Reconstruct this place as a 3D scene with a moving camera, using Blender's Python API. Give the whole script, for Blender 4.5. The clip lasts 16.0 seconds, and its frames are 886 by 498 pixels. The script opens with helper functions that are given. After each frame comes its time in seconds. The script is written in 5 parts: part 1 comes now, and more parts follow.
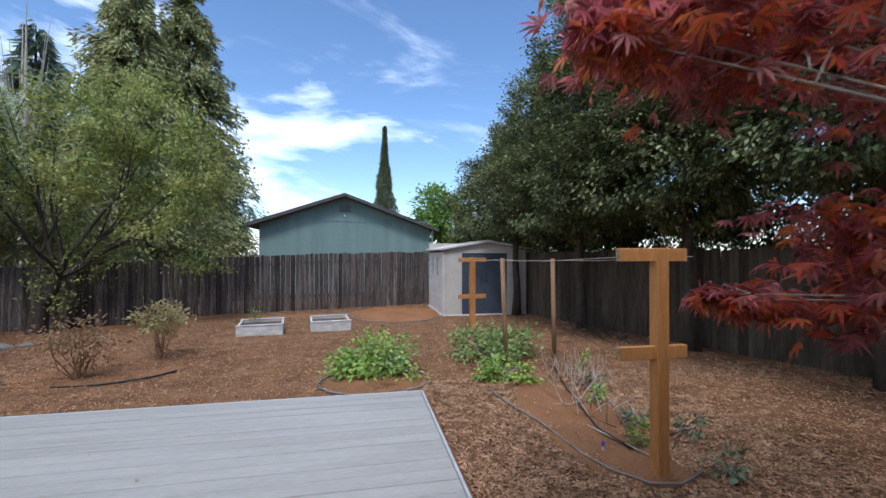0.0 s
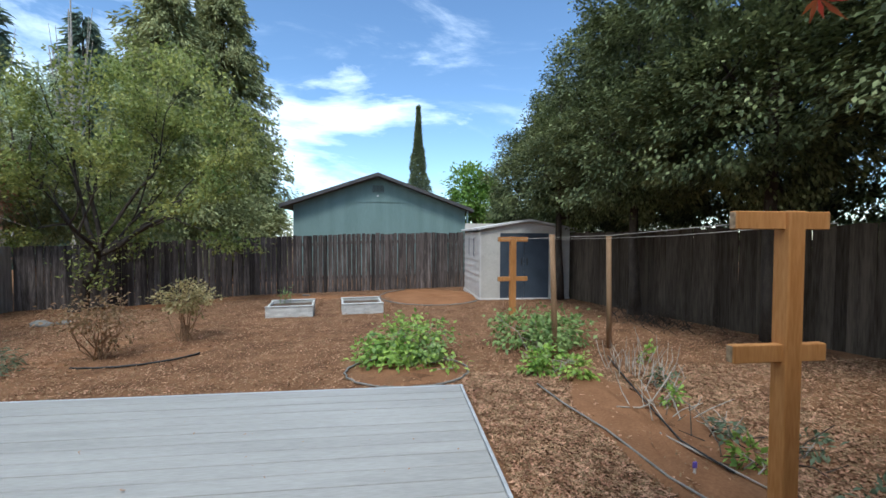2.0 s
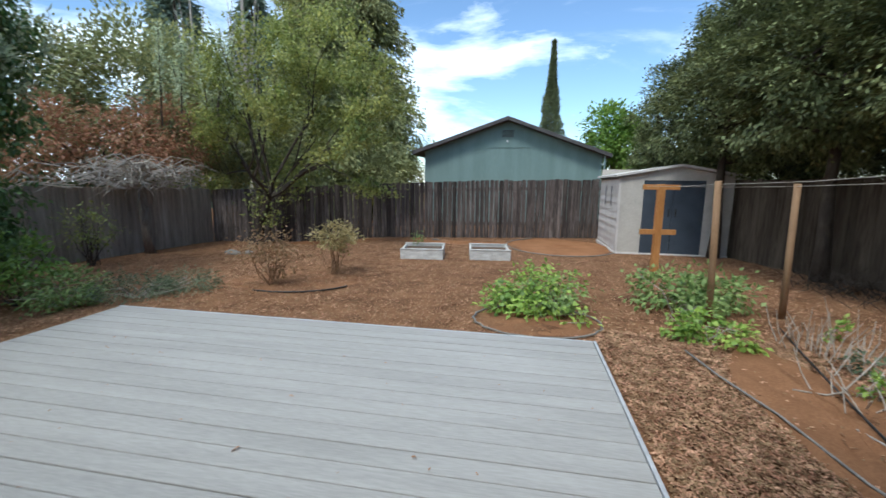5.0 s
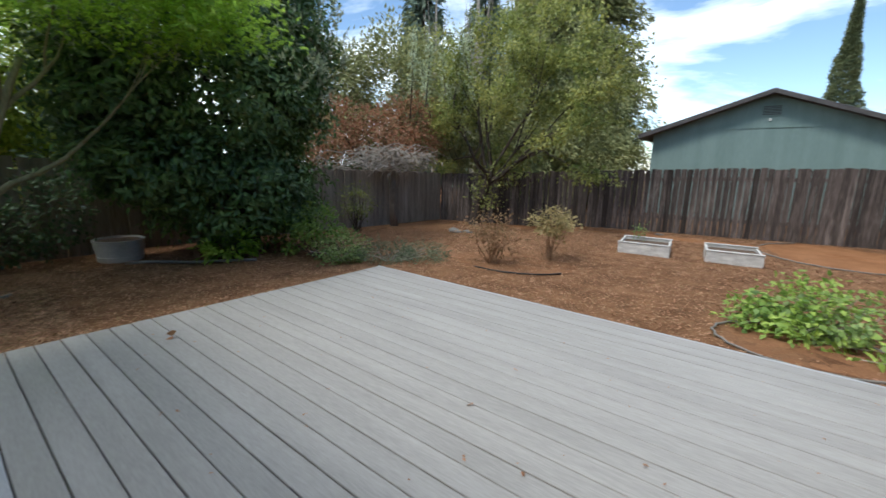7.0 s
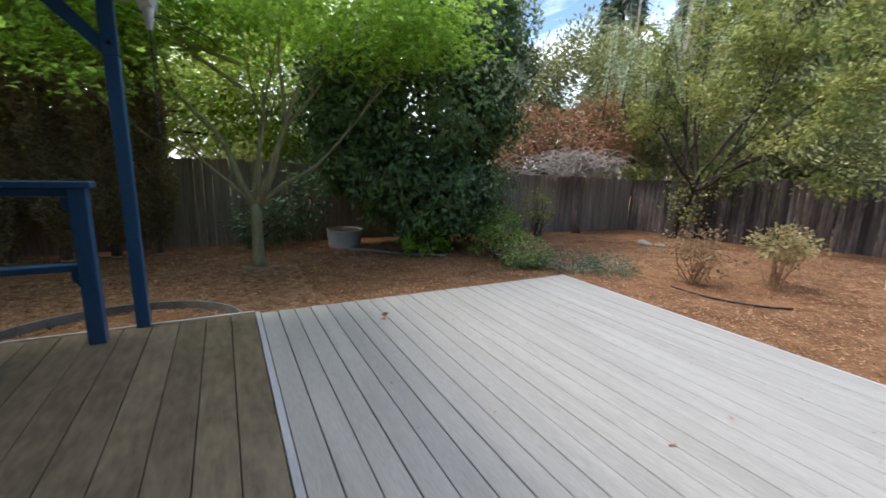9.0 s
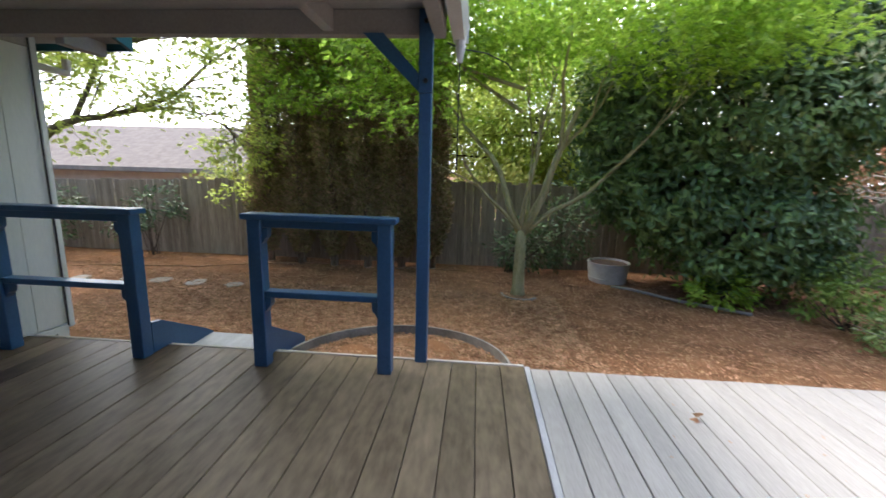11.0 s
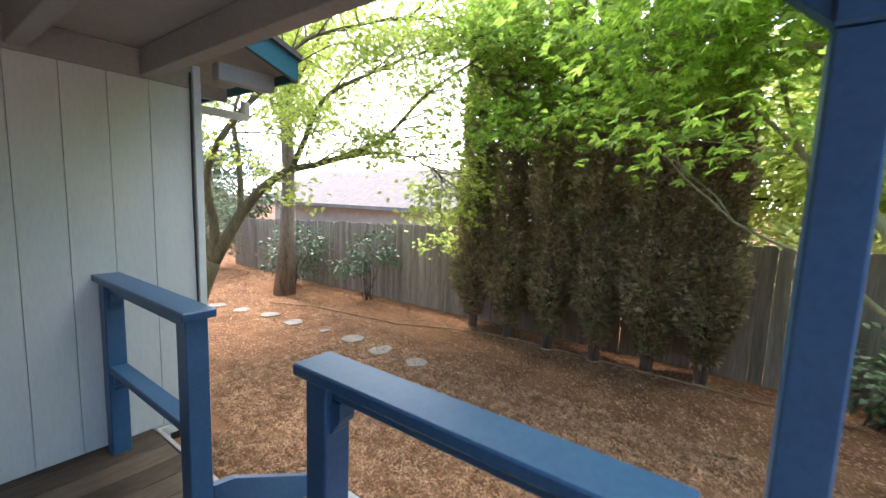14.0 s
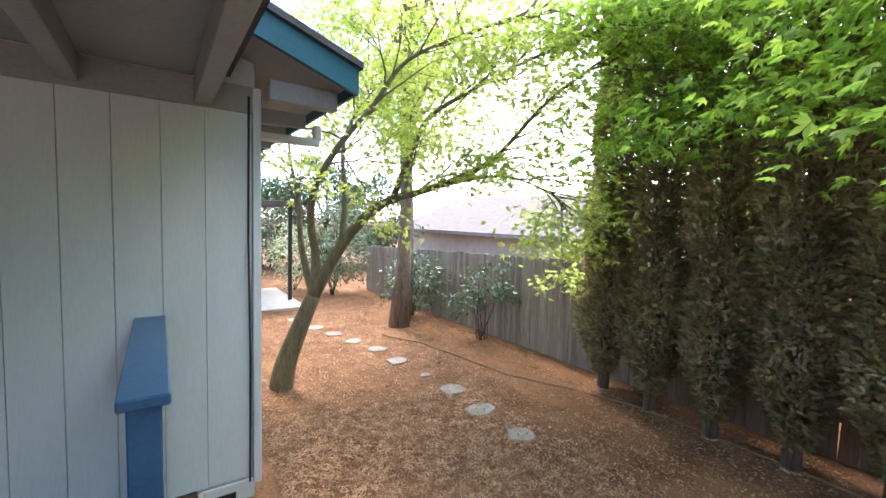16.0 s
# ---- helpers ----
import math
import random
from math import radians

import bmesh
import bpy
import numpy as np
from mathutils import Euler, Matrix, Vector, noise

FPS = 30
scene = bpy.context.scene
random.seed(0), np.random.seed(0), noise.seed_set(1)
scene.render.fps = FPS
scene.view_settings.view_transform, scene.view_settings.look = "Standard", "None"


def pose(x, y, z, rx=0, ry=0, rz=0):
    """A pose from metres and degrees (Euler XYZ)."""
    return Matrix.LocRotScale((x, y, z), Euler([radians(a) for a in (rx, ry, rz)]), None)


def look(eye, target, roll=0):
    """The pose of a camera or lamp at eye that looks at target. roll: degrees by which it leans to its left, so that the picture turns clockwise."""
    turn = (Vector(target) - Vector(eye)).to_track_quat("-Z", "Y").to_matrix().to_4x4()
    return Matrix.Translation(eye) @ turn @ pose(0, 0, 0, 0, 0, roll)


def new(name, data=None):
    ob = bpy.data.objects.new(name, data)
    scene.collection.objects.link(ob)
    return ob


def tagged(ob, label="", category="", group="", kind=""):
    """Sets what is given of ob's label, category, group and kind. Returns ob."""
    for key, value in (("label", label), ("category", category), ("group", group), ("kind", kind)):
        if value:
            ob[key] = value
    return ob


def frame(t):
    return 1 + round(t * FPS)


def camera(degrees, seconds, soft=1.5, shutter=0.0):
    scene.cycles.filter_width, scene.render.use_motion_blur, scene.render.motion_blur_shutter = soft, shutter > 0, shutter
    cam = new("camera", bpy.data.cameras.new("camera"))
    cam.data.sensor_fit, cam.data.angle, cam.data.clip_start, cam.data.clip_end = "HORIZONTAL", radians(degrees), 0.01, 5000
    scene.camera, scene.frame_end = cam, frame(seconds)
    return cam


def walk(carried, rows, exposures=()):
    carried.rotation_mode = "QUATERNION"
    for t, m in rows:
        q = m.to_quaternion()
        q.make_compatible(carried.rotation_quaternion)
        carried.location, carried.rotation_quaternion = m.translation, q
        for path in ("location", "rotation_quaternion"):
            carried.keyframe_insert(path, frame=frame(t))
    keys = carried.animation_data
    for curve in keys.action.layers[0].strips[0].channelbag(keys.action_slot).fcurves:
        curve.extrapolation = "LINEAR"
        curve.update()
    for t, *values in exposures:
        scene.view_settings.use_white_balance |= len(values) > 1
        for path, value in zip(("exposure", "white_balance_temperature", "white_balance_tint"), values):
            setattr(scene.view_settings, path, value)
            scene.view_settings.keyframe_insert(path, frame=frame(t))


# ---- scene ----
cam = camera(93.8, 16.0, shutter=0.4)
PATH = [
    (0, (0.147, 0.057, 1.442), (0.539, 2.018, 1.461), 0.1),
    (0.5, (0.144, 0.268, 1.402), (0.514, 2.233, 1.418), 0.2),
    (1, (0.184, 0.445, 1.376), (0.519, 2.417, 1.375), 0.2),
    (1.5, (0.194, 0.581, 1.355), (0.483, 2.56, 1.321), 0.2),
    (2, (0.19, 0.693, 1.345), (0.422, 2.679, 1.285), 0.2),
    (2.5, (0.186, 0.775, 1.329), (0.369, 2.764, 1.229), 0.3),
    (3, (0.177, 0.833, 1.321), (0.309, 2.823, 1.17), 0.3),
    (5.5, (0.078, 0.812, 1.322), (-0.493, 2.697, 0.975), 0.9),
    (6, (0.022, 0.772, 1.317), (-0.789, 2.563, 0.951), 1.2),
    (6.5, (-0.025, 0.75, 1.309), (-1.056, 2.42, 0.927), 1.3),
    (7, (-0.057, 0.72, 1.314), (-1.271, 2.26, 0.92), 1.4),
    (7.5, (-0.096, 0.695, 1.315), (-1.49, 2.071, 0.914), 1.5),
    (8, (-0.123, 0.657, 1.325), (-1.665, 1.866, 0.921), 1.5),
    (8.5, (-0.136, 0.62, 1.334), (-1.777, 1.69, 0.929), 1.6),
    (9, (-0.147, 0.57, 1.353), (-1.878, 1.489, 0.951), 1.8),
    (9.5, (-0.235, 0.534, 1.355), (-2.076, 1.212, 0.963), 1.7),
    (10, (-0.404, 0.463, 1.384), (-2.33, 0.839, 0.997), 1.5),
    (12.5, (-1.996, 0.116, 1.622), (-3.824, -0.633, 1.312), 2.2),
    (13, (-2.324, 0.016, 1.642), (-4.076, -0.905, 1.356), 2.1),
    (13.5, (-2.652, -0.127, 1.672), (-4.329, -1.183, 1.404), 1.7),
    (14, (-2.95, -0.195, 1.698), (-4.555, -1.363, 1.461), 2.1),
    (14.5, (-3.211, -0.263, 1.723), (-4.685, -1.597, 1.508), 1.9),
    (15, (-3.417, -0.392, 1.748), (-4.748, -1.872, 1.553), 2.0),
    (15.5, (-3.624, -0.474, 1.767), (-4.847, -2.047, 1.598), 2.0),
    (16, (-3.823, -0.51, 1.76), (-4.954, -2.154, 1.625), 1.6),
]
EXPOSURE = [(0, 0.3, 5600, 10), (0.5, 0.28, 5600, 6), (1, 0.3, 5600, 4), (3, 0.45, 5650, 2), (6, 0.4, 5900, 4), (7, 0.4, 6100, 6), (9, 0.82, 6200, 10), (10, 1.12, 6300, 12), (12.5, 2.3, 6400, 16), (16, 2.3, 6100, 16)]
walk(cam, [(t, look(eye, target, roll)) for t, eye, target, roll in PATH], EXPOSURE)

# ---- world, sun ----
SUN_EL, SUN_AZ = 57.0, 192.0   # azimuth measured clockwise from +y
world = bpy.data.worlds.new("world")
scene.world = world
world.use_nodes = True
wn, wl = world.node_tree.nodes, world.node_tree.links
wn.clear()
w_out = wn.new("ShaderNodeOutputWorld")
w_bg = wn.new("ShaderNodeBackground")
sky = wn.new("ShaderNodeTexSky")
sky.sky_type, sky.sun_disc = "NISHITA", False
sky.sun_elevation, sky.sun_rotation = radians(SUN_EL), radians(SUN_AZ)
sky.air_density, sky.dust_density, sky.ozone_density = 1.0, 0.1, 2.2
w_tc = wn.new("ShaderNodeTexCoord")
w_sep = wn.new("ShaderNodeSeparateXYZ")
wl.new(w_tc.outputs["Generated"], w_sep.inputs[0])
w_flat = wn.new("ShaderNodeMapping")
w_flat.inputs["Scale"].default_value = (1.0, 1.0, 2.6)
wl.new(w_tc.outputs["Generated"], w_flat.inputs[0])
w_n = wn.new("ShaderNodeTexNoise")
w_n.inputs["Scale"].default_value, w_n.inputs["Detail"].default_value, w_n.inputs["Roughness"].default_value = 2.3, 7.0, 0.58
w_n.inputs["Distortion"].default_value = 0.35
wl.new(w_flat.outputs[0], w_n.inputs["Vector"])
# more cloud low down and to the west
w_low = wn.new("ShaderNodeMath"); w_low.operation = "MULTIPLY_ADD"
wl.new(w_sep.outputs["Z"], w_low.inputs[0]); w_low.inputs[1].default_value = -0.46; wl.new(w_n.outputs["Fac"], w_low.inputs[2])
w_west = wn.new("ShaderNodeMath"); w_west.operation = "MULTIPLY_ADD"
wl.new(w_sep.outputs["X"], w_west.inputs[0]); w_west.inputs[1].default_value = -0.23; wl.new(w_low.outputs[0], w_west.inputs[2])
w_south = wn.new("ShaderNodeMath"); w_south.operation = "MULTIPLY_ADD"
wl.new(w_sep.outputs["Y"], w_south.inputs[0]); w_south.inputs[1].default_value = -0.035; wl.new(w_west.outputs[0], w_south.inputs[2])
# a broad soft cloud bank overhead, out of view, added to whiten the light
w_bank = wn.new("ShaderNodeMapRange"); w_bank.interpolation_type = "SMOOTHSTEP"
w_bank.inputs["From Min"].default_value, w_bank.inputs["From Max"].default_value, w_bank.inputs["To Max"].default_value = 0.55, 0.85, 0.43
wl.new(w_sep.outputs["Z"], w_bank.inputs["Value"])
w_sum = wn.new("ShaderNodeMath")
wl.new(w_south.outputs[0], w_sum.inputs[0]); wl.new(w_bank.outputs["Result"], w_sum.inputs[1])
w_ramp = wn.new("ShaderNodeValToRGB")
w_ramp.color_ramp.elements[0].position, w_ramp.color_ramp.elements[1].position = 0.39, 0.585
wl.new(w_sum.outputs[0], w_ramp.inputs[0])
# thin streaks of high cloud
w_str = wn.new("ShaderNodeMapping")
w_str.inputs["Scale"].default_value, w_str.inputs["Rotation"].default_value = (2.2, 3.4, 7.5), (0.0, 0.25, 0.5)
wl.new(w_tc.outputs["Generated"], w_str.inputs[0])
w_n2 = wn.new("ShaderNodeTexNoise")
w_n2.inputs["Scale"].default_value, w_n2.inputs["Detail"].default_value, w_n2.inputs["Roughness"].default_value = 0.9, 8.0, 0.62
w_n2.inputs["Distortion"].default_value = 0.5
wl.new(w_str.outputs[0], w_n2.inputs["Vector"])
w_veil = wn.new("ShaderNodeMapRange"); w_veil.interpolation_type = "SMOOTHSTEP"
w_veil.inputs["From Min"].default_value, w_veil.inputs["From Max"].default_value = 0.50, 0.80
w_veil.inputs["To Min"].default_value, w_veil.inputs["To Max"].default_value = 0.0, 0.55
wl.new(w_n2.outputs["Fac"], w_veil.inputs["Value"])
w_all = wn.new("ShaderNodeMath"); w_all.operation = "MAXIMUM"
wl.new(w_ramp.outputs["Color"], w_all.inputs[0]); wl.new(w_veil.outputs["Result"], w_all.inputs[1])
w_mix = wn.new("ShaderNodeMix"); w_mix.data_type = "RGBA"
wl.new(w_all.outputs[0], w_mix.inputs["Factor"])
wl.new(sky.outputs[0], w_mix.inputs["A"])
w_mix.inputs["B"].default_value = (11.0, 11.4, 12.0, 1)
wl.new(w_mix.outputs["Result"], w_bg.inputs["Color"])
w_bg.inputs["Strength"].default_value = 0.15
wl.new(w_bg.outputs[0], w_out.inputs["Surface"])

sun = new("sun", bpy.data.lights.new("sun", "SUN"))
sun.data.energy, sun.data.angle, sun.data.color = 1.9, radians(14), (1.0, 0.94, 0.86)
_az, _el = radians(SUN_AZ), radians(SUN_EL)
sun.matrix_world = look((math.sin(_az) * math.cos(_el) * 30, math.cos(_az) * math.cos(_el) * 30, math.sin(_el) * 30), (0, 0, 0))

# ---- materials ----
def mat(name, c1, c2, scale=6.0, rough=0.85, bump=0.25, stretch=(1, 1, 1), fine=45.0, vary=0.0, island=0.0, metal=0.0, spec=0.35, c3=None, leaf=0.0, dist=0.004, space="Object"):
    m = bpy.data.materials.new(name)
    m.use_nodes = True
    nt = m.node_tree
    n, l = nt.nodes, nt.links
    bs, out = n["Principled BSDF"], n["Material Output"]
    tc = n.new("ShaderNodeTexCoord")
    mp = n.new("ShaderNodeMapping")
    mp.inputs["Scale"].default_value = stretch
    l.new(tc.outputs[space], mp.inputs[0])
    vec = mp.outputs[0]
    oi = n.new("ShaderNodeObjectInfo")
    if vary:
        sh = n.new("ShaderNodeVectorMath"); sh.operation = "MULTIPLY_ADD"
        cmb = n.new("ShaderNodeCombineXYZ")
        for k in range(3):
            l.new(oi.outputs["Random"], cmb.inputs[k])
        l.new(cmb.outputs[0], sh.inputs[0]); sh.inputs[1].default_value = (37.0, 19.0, 53.0); l.new(vec, sh.inputs[2])
        vec = sh.outputs[0]
    a = n.new("ShaderNodeTexNoise"); a.inputs["Scale"].default_value, a.inputs["Detail"].default_value = scale, 6.0
    b = n.new("ShaderNodeTexNoise"); b.inputs["Scale"].default_value, b.inputs["Detail"].default_value = fine, 4.0
    l.new(vec, a.inputs["Vector"]); l.new(vec, b.inputs["Vector"])
    mx = n.new("ShaderNodeMath"); mx.operation = "MULTIPLY_ADD"
    l.new(b.outputs["Fac"], mx.inputs[0]); mx.inputs[1].default_value = 0.45
    sc = n.new("ShaderNodeMath"); sc.operation = "MULTIPLY"; l.new(a.outputs["Fac"], sc.inputs[0]); sc.inputs[1].default_value = 0.55
    l.new(sc.outputs[0], mx.inputs[2])
    rp = n.new("ShaderNodeValToRGB")
    e = rp.color_ramp.elements
    e[0].position, e[1].position = 0.36, 0.64
    e[0].color, e[1].color = (*c1, 1), (*c2, 1)
    if c3:
        k = e.new(0.5); k.color = (*c3, 1)
    l.new(mx.outputs[0], rp.inputs[0])
    col = rp.outputs[0]
    if vary or island:
        hs = n.new("ShaderNodeHueSaturation")
        mr = n.new("ShaderNodeMapRange")
        amount = vary or island
        mr.inputs["To Min"].default_value, mr.inputs["To Max"].default_value = 1 - amount, 1 + amount
        if island:
            gi = n.new("ShaderNodeNewGeometry"); l.new(gi.outputs["Random Per Island"], mr.inputs["Value"])
            mh = n.new("ShaderNodeMapRange"); mh.inputs["To Min"].default_value, mh.inputs["To Max"].default_value = 0.515, 0.485
            l.new(gi.outputs["Random Per Island"], mh.inputs["Value"]); l.new(mh.outputs[0], hs.inputs["Hue"])
        else:
            l.new(oi.outputs["Random"], mr.inputs["Value"])
        l.new(mr.outputs[0], hs.inputs["Value"]); l.new(col, hs.inputs["Color"])
        col = hs.outputs[0]
    l.new(col, bs.inputs["Base Color"])
    bs.inputs["Roughness"].default_value, bs.inputs["Metallic"].default_value = rough, metal
    bs.inputs["Specular IOR Level"].default_value = spec
    if bump:
        bp = n.new("ShaderNodeBump"); bp.inputs["Strength"].default_value, bp.inputs["Distance"].default_value = bump, dist
        l.new(mx.outputs[0], bp.inputs["Height"]); l.new(bp.outputs[0], bs.inputs["Normal"])
    if leaf:
        tr = n.new("ShaderNodeBsdfTranslucent"); l.new(col, tr.inputs["Color"])
        ms = n.new("ShaderNodeMixShader"); ms.inputs[0].default_value = leaf
        l.new(bs.outputs[0], ms.inputs[1]); l.new(tr.outputs[0], ms.inputs[2]); l.new(ms.outputs[0], out.inputs["Surface"])
    return m


M_DECK = mat("grey_deck_paint", (0.278, 0.262, 0.243), (0.375, 0.354, 0.33), 1.6, 0.6, 0.3, (0.5, 4, 4), 26, vary=0.03, spec=0.3)
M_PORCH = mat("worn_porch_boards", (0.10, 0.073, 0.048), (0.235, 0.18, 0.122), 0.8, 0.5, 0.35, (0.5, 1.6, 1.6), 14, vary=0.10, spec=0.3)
M_PORCHD = mat("dark_porch_boards", (0.055, 0.038, 0.025), (0.15, 0.108, 0.072), 0.8, 0.5, 0.35, (0.5, 1.6, 1.6), 14, vary=0.12, spec=0.3)
M_PORCHM = mat("mid_brown_porch_boards", (0.078, 0.056, 0.037), (0.19, 0.142, 0.096), 0.8, 0.5, 0.35, (0.5, 1.6, 1.6), 14, vary=0.12, spec=0.3)
M_TRIM = mat("grey_trim", (0.34, 0.34, 0.35), (0.46, 0.46, 0.47), 4, 0.6, 0.2, (0.5, 3, 3))
M_GROUND = mat("bark_soil", (0.10, 0.046, 0.022), (0.25, 0.13, 0.066), 3.0, 0.95, 0.9, (1, 1, 1), 40, spec=0.1, dist=0.02)
M_CHIP = mat("wood_chips", (0.14, 0.066, 0.034), (0.48, 0.295, 0.17), 9, 0.9, 0.3, (1, 1, 1), 60, island=0.42, spec=0.15)
M_BARE = mat("bare_garden_soil", (0.16, 0.075, 0.036), (0.26, 0.13, 0.065), 2.5, 0.95, 0.5, (1, 1, 1), 50, spec=0.1)
M_SAND = mat("orange_decomposed_soil", (0.20, 0.088, 0.038), (0.29, 0.138, 0.064), 2.5, 0.95, 0.4, (1, 1, 1), 60, spec=0.1)
M_FENCE_B = mat("weathered_dark_fence", (0.04, 0.033, 0.03), (0.20, 0.165, 0.145), 1.6, 0.9, 0.5, (9, 9, 0.9), 9, vary=0.5, spec=0.15, c3=(0.085, 0.068, 0.06))
M_FENCE_L = mat("weathered_grey_fence", (0.185, 0.152, 0.122), (0.385, 0.33, 0.272), 1.6, 0.9, 0.5, (9, 9, 0.9), 9, vary=0.18, spec=0.15)
# right fence: old wood, with the trees' shade also put into its tone
M_FENCE_R = mat("shade_darkened_old_fence", (0.03, 0.022, 0.016), (0.10, 0.079, 0.06), 1.2, 0.9, 0.5, (7, 7, 0.8), 8, vary=0.25, spec=0.1)
M_BLUE = mat("blue_paint", (0.027, 0.088, 0.185), (0.042, 0.12, 0.24), 3, 0.33, 0.15, (1, 1, 1), 50, spec=0.45)
M_TEAL = mat("teal_fascia_paint", (0.011, 0.075, 0.10), (0.018, 0.10, 0.13), 3, 0.45, 0.15)
M_SIDING = mat("white_siding", (0.57, 0.61, 0.605), (0.66, 0.69, 0.68), 1.2, 0.7, 0.25, (3, 3, 0.6), 26, spec=0.3)
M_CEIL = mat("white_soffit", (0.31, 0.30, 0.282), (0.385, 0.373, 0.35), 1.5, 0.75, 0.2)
M_CEDAR = mat("new_cedar_post", (0.36, 0.15, 0.04), (0.52, 0.25, 0.085), 1.6, 0.65, 0.3, (6, 6, 0.7), 14, spec=0.3)
M_ENDG = mat("weathered_end_grain", (0.16, 0.10, 0.06), (0.42, 0.30, 0.18), 14, 0.85, 0.4)
M_STAKE = mat("old_stake", (0.20, 0.115, 0.06), (0.33, 0.20, 0.11), 3, 0.85, 0.5, (5, 5, 0.8))
M_BOX = mat("whitewashed_planter", (0.40, 0.38, 0.35), (0.68, 0.66, 0.62), 3.0, 0.9, 0.5, (2, 2, 6), 22, vary=0.08)
M_POT = mat("galvanised_tub", (0.40, 0.385, 0.355), (0.56, 0.545, 0.51), 5, 0.6, 0.3, metal=0.15)
M_STONE = mat("stepping_stone", (0.18, 0.155, 0.13), (0.31, 0.275, 0.235), 7, 0.85, 0.4, vary=0.1)
M_CONC = mat("concrete", (0.40, 0.37, 0.34), (0.52, 0.49, 0.45), 4, 0.9, 0.3)
M_HOSE = mat("black_drip_hose", (0.012, 0.013, 0.013), (0.035, 0.035, 0.035), 8, 0.5, 0.1)
M_EDGE = mat("grey_bed_edging", (0.15, 0.14, 0.125), (0.26, 0.245, 0.22), 6, 0.7, 0.2)
M_SHEDP = mat("beige_shed_panel", (0.42, 0.38, 0.33), (0.54, 0.50, 0.44), 3, 0.7, 0.15)
M_SHEDW = mat("pale_shed_siding", (0.50, 0.46, 0.43), (0.62, 0.58, 0.54), 3, 0.7, 0.15)
M_SHEDD = mat("slate_shed_door", (0.035, 0.045, 0.06), (0.065, 0.08, 0.10), 2, 0.55, 0.15)
M_DARK = mat("dark_metal", (0.015, 0.015, 0.016), (0.03, 0.03, 0.03), 6, 0.5, 0.1)
M_HOUSE = mat("sage_green_siding", (0.165, 0.235, 0.215), (0.21, 0.29, 0.265), 0.8, 0.8, 0.2, (4, 1, 0.5), 14)
M_ROOFED = mat("dark_roof_edge", (0.055, 0.05, 0.048), (0.10, 0.09, 0.085), 4, 0.8, 0.3)
M_SHINGLE = mat("pale_shingles", (0.11, 0.092, 0.08), (0.19, 0.16, 0.14), 5, 0.95, 0.5, (1, 1, 1), 30)
M_BARKG = mat("grey_brown_bark", (0.10, 0.075, 0.055), (0.26, 0.21, 0.165), 3.0, 0.9, 0.9, (5, 5, 0.7), 14, dist=0.015)
M_BARKM = mat("maple_bark_olive", (0.19, 0.17, 0.08), (0.37, 0.33, 0.18), 3, 0.85, 0.5, (4, 4, 0.8), 18, dist=0.008)
M_BARKV = mat("vine_maple_bark", (0.08, 0.064, 0.036), (0.19, 0.155, 0.088), 3, 0.85, 0.6, (4, 4, 0.8), 18, dist=0.008)
M_BARKD = mat("dark_bark", (0.03, 0.022, 0.016), (0.085, 0.065, 0.05), 4, 0.9, 0.6, (4, 4, 1))
M_TWIG = mat("bare_pale_twigs", (0.28, 0.24, 0.20), (0.46, 0.41, 0.35), 6, 0.9, 0.2)
M_SOIL = mat("dark_potting_soil", (0.06, 0.04, 0.025), (0.14, 0.09, 0.06), 20, 0.95, 0.8, dist=0.01)
M_ZINC = mat("white_gutter", (0.60, 0.59, 0.56), (0.72, 0.71, 0.68), 4, 0.5, 0.1)
L_CEDAR = mat("cedar_needles", (0.18, 0.20, 0.08), (0.43, 0.43, 0.19), 0.5, 0.7, 0, fine=3, island=0.35, leaf=0.2)
L_CEDAR2 = mat("blue_cedar_needles", (0.11, 0.155, 0.11), (0.23, 0.29, 0.21), 0.5, 0.7, 0, fine=3, island=0.3, leaf=0.2)
L_PEAR = mat("yellow_green_leaves", (0.13, 0.185, 0.04), (0.46, 0.455, 0.14), 0.7, 0.55, 0, fine=4, island=0.35, leaf=0.4)
L_EVER = mat("dark_evergreen_leaves", (0.026, 0.036, 0.012), (0.30, 0.335, 0.145), 1.8, 0.55, 0, fine=6, island=0.45, leaf=0.2, spec=0.2)
L_LAUREL = mat("glossy_laurel_leaves", (0.045, 0.10, 0.026), (0.19, 0.30, 0.09), 1.0, 0.42, 0, fine=4, island=0.4, leaf=0.2, spec=0.5)
L_LIGHT = mat("pale_new_laurel_growth", (0.36, 0.42, 0.24), (0.58, 0.62, 0.42), 1.0, 0.5, 0, fine=4, island=0.3, leaf=0.3)
L_MAPLE = mat("fresh_green_maple_leaves", (0.24, 0.40, 0.04), (0.48, 0.66, 0.12), 0.8, 0.5, 0, fine=4, island=0.3, leaf=0.7)
L_VINE = mat("yellow_green_maple_leaves", (0.34, 0.43, 0.07), (0.60, 0.68, 0.18), 0.8, 0.5, 0, fine=4, island=0.3, leaf=0.65)
L_RED = mat("red_maple_leaves", (0.26, 0.045, 0.05), (0.56, 0.19, 0.17), 4, 0.5, 0, fine=8, island=0.5, leaf=0.45)
L_FLAME = mat("sun_toned_red_maple_leaves", (0.46, 0.075, 0.028), (0.74, 0.22, 0.06), 1.5, 0.5, 0, fine=8, island=0.3, leaf=0.5)
L_ORANGE = mat("russet_leaves", (0.28, 0.13, 0.065), (0.45, 0.26, 0.15), 0.8, 0.6, 0, fine=4, island=0.35, leaf=0.35)
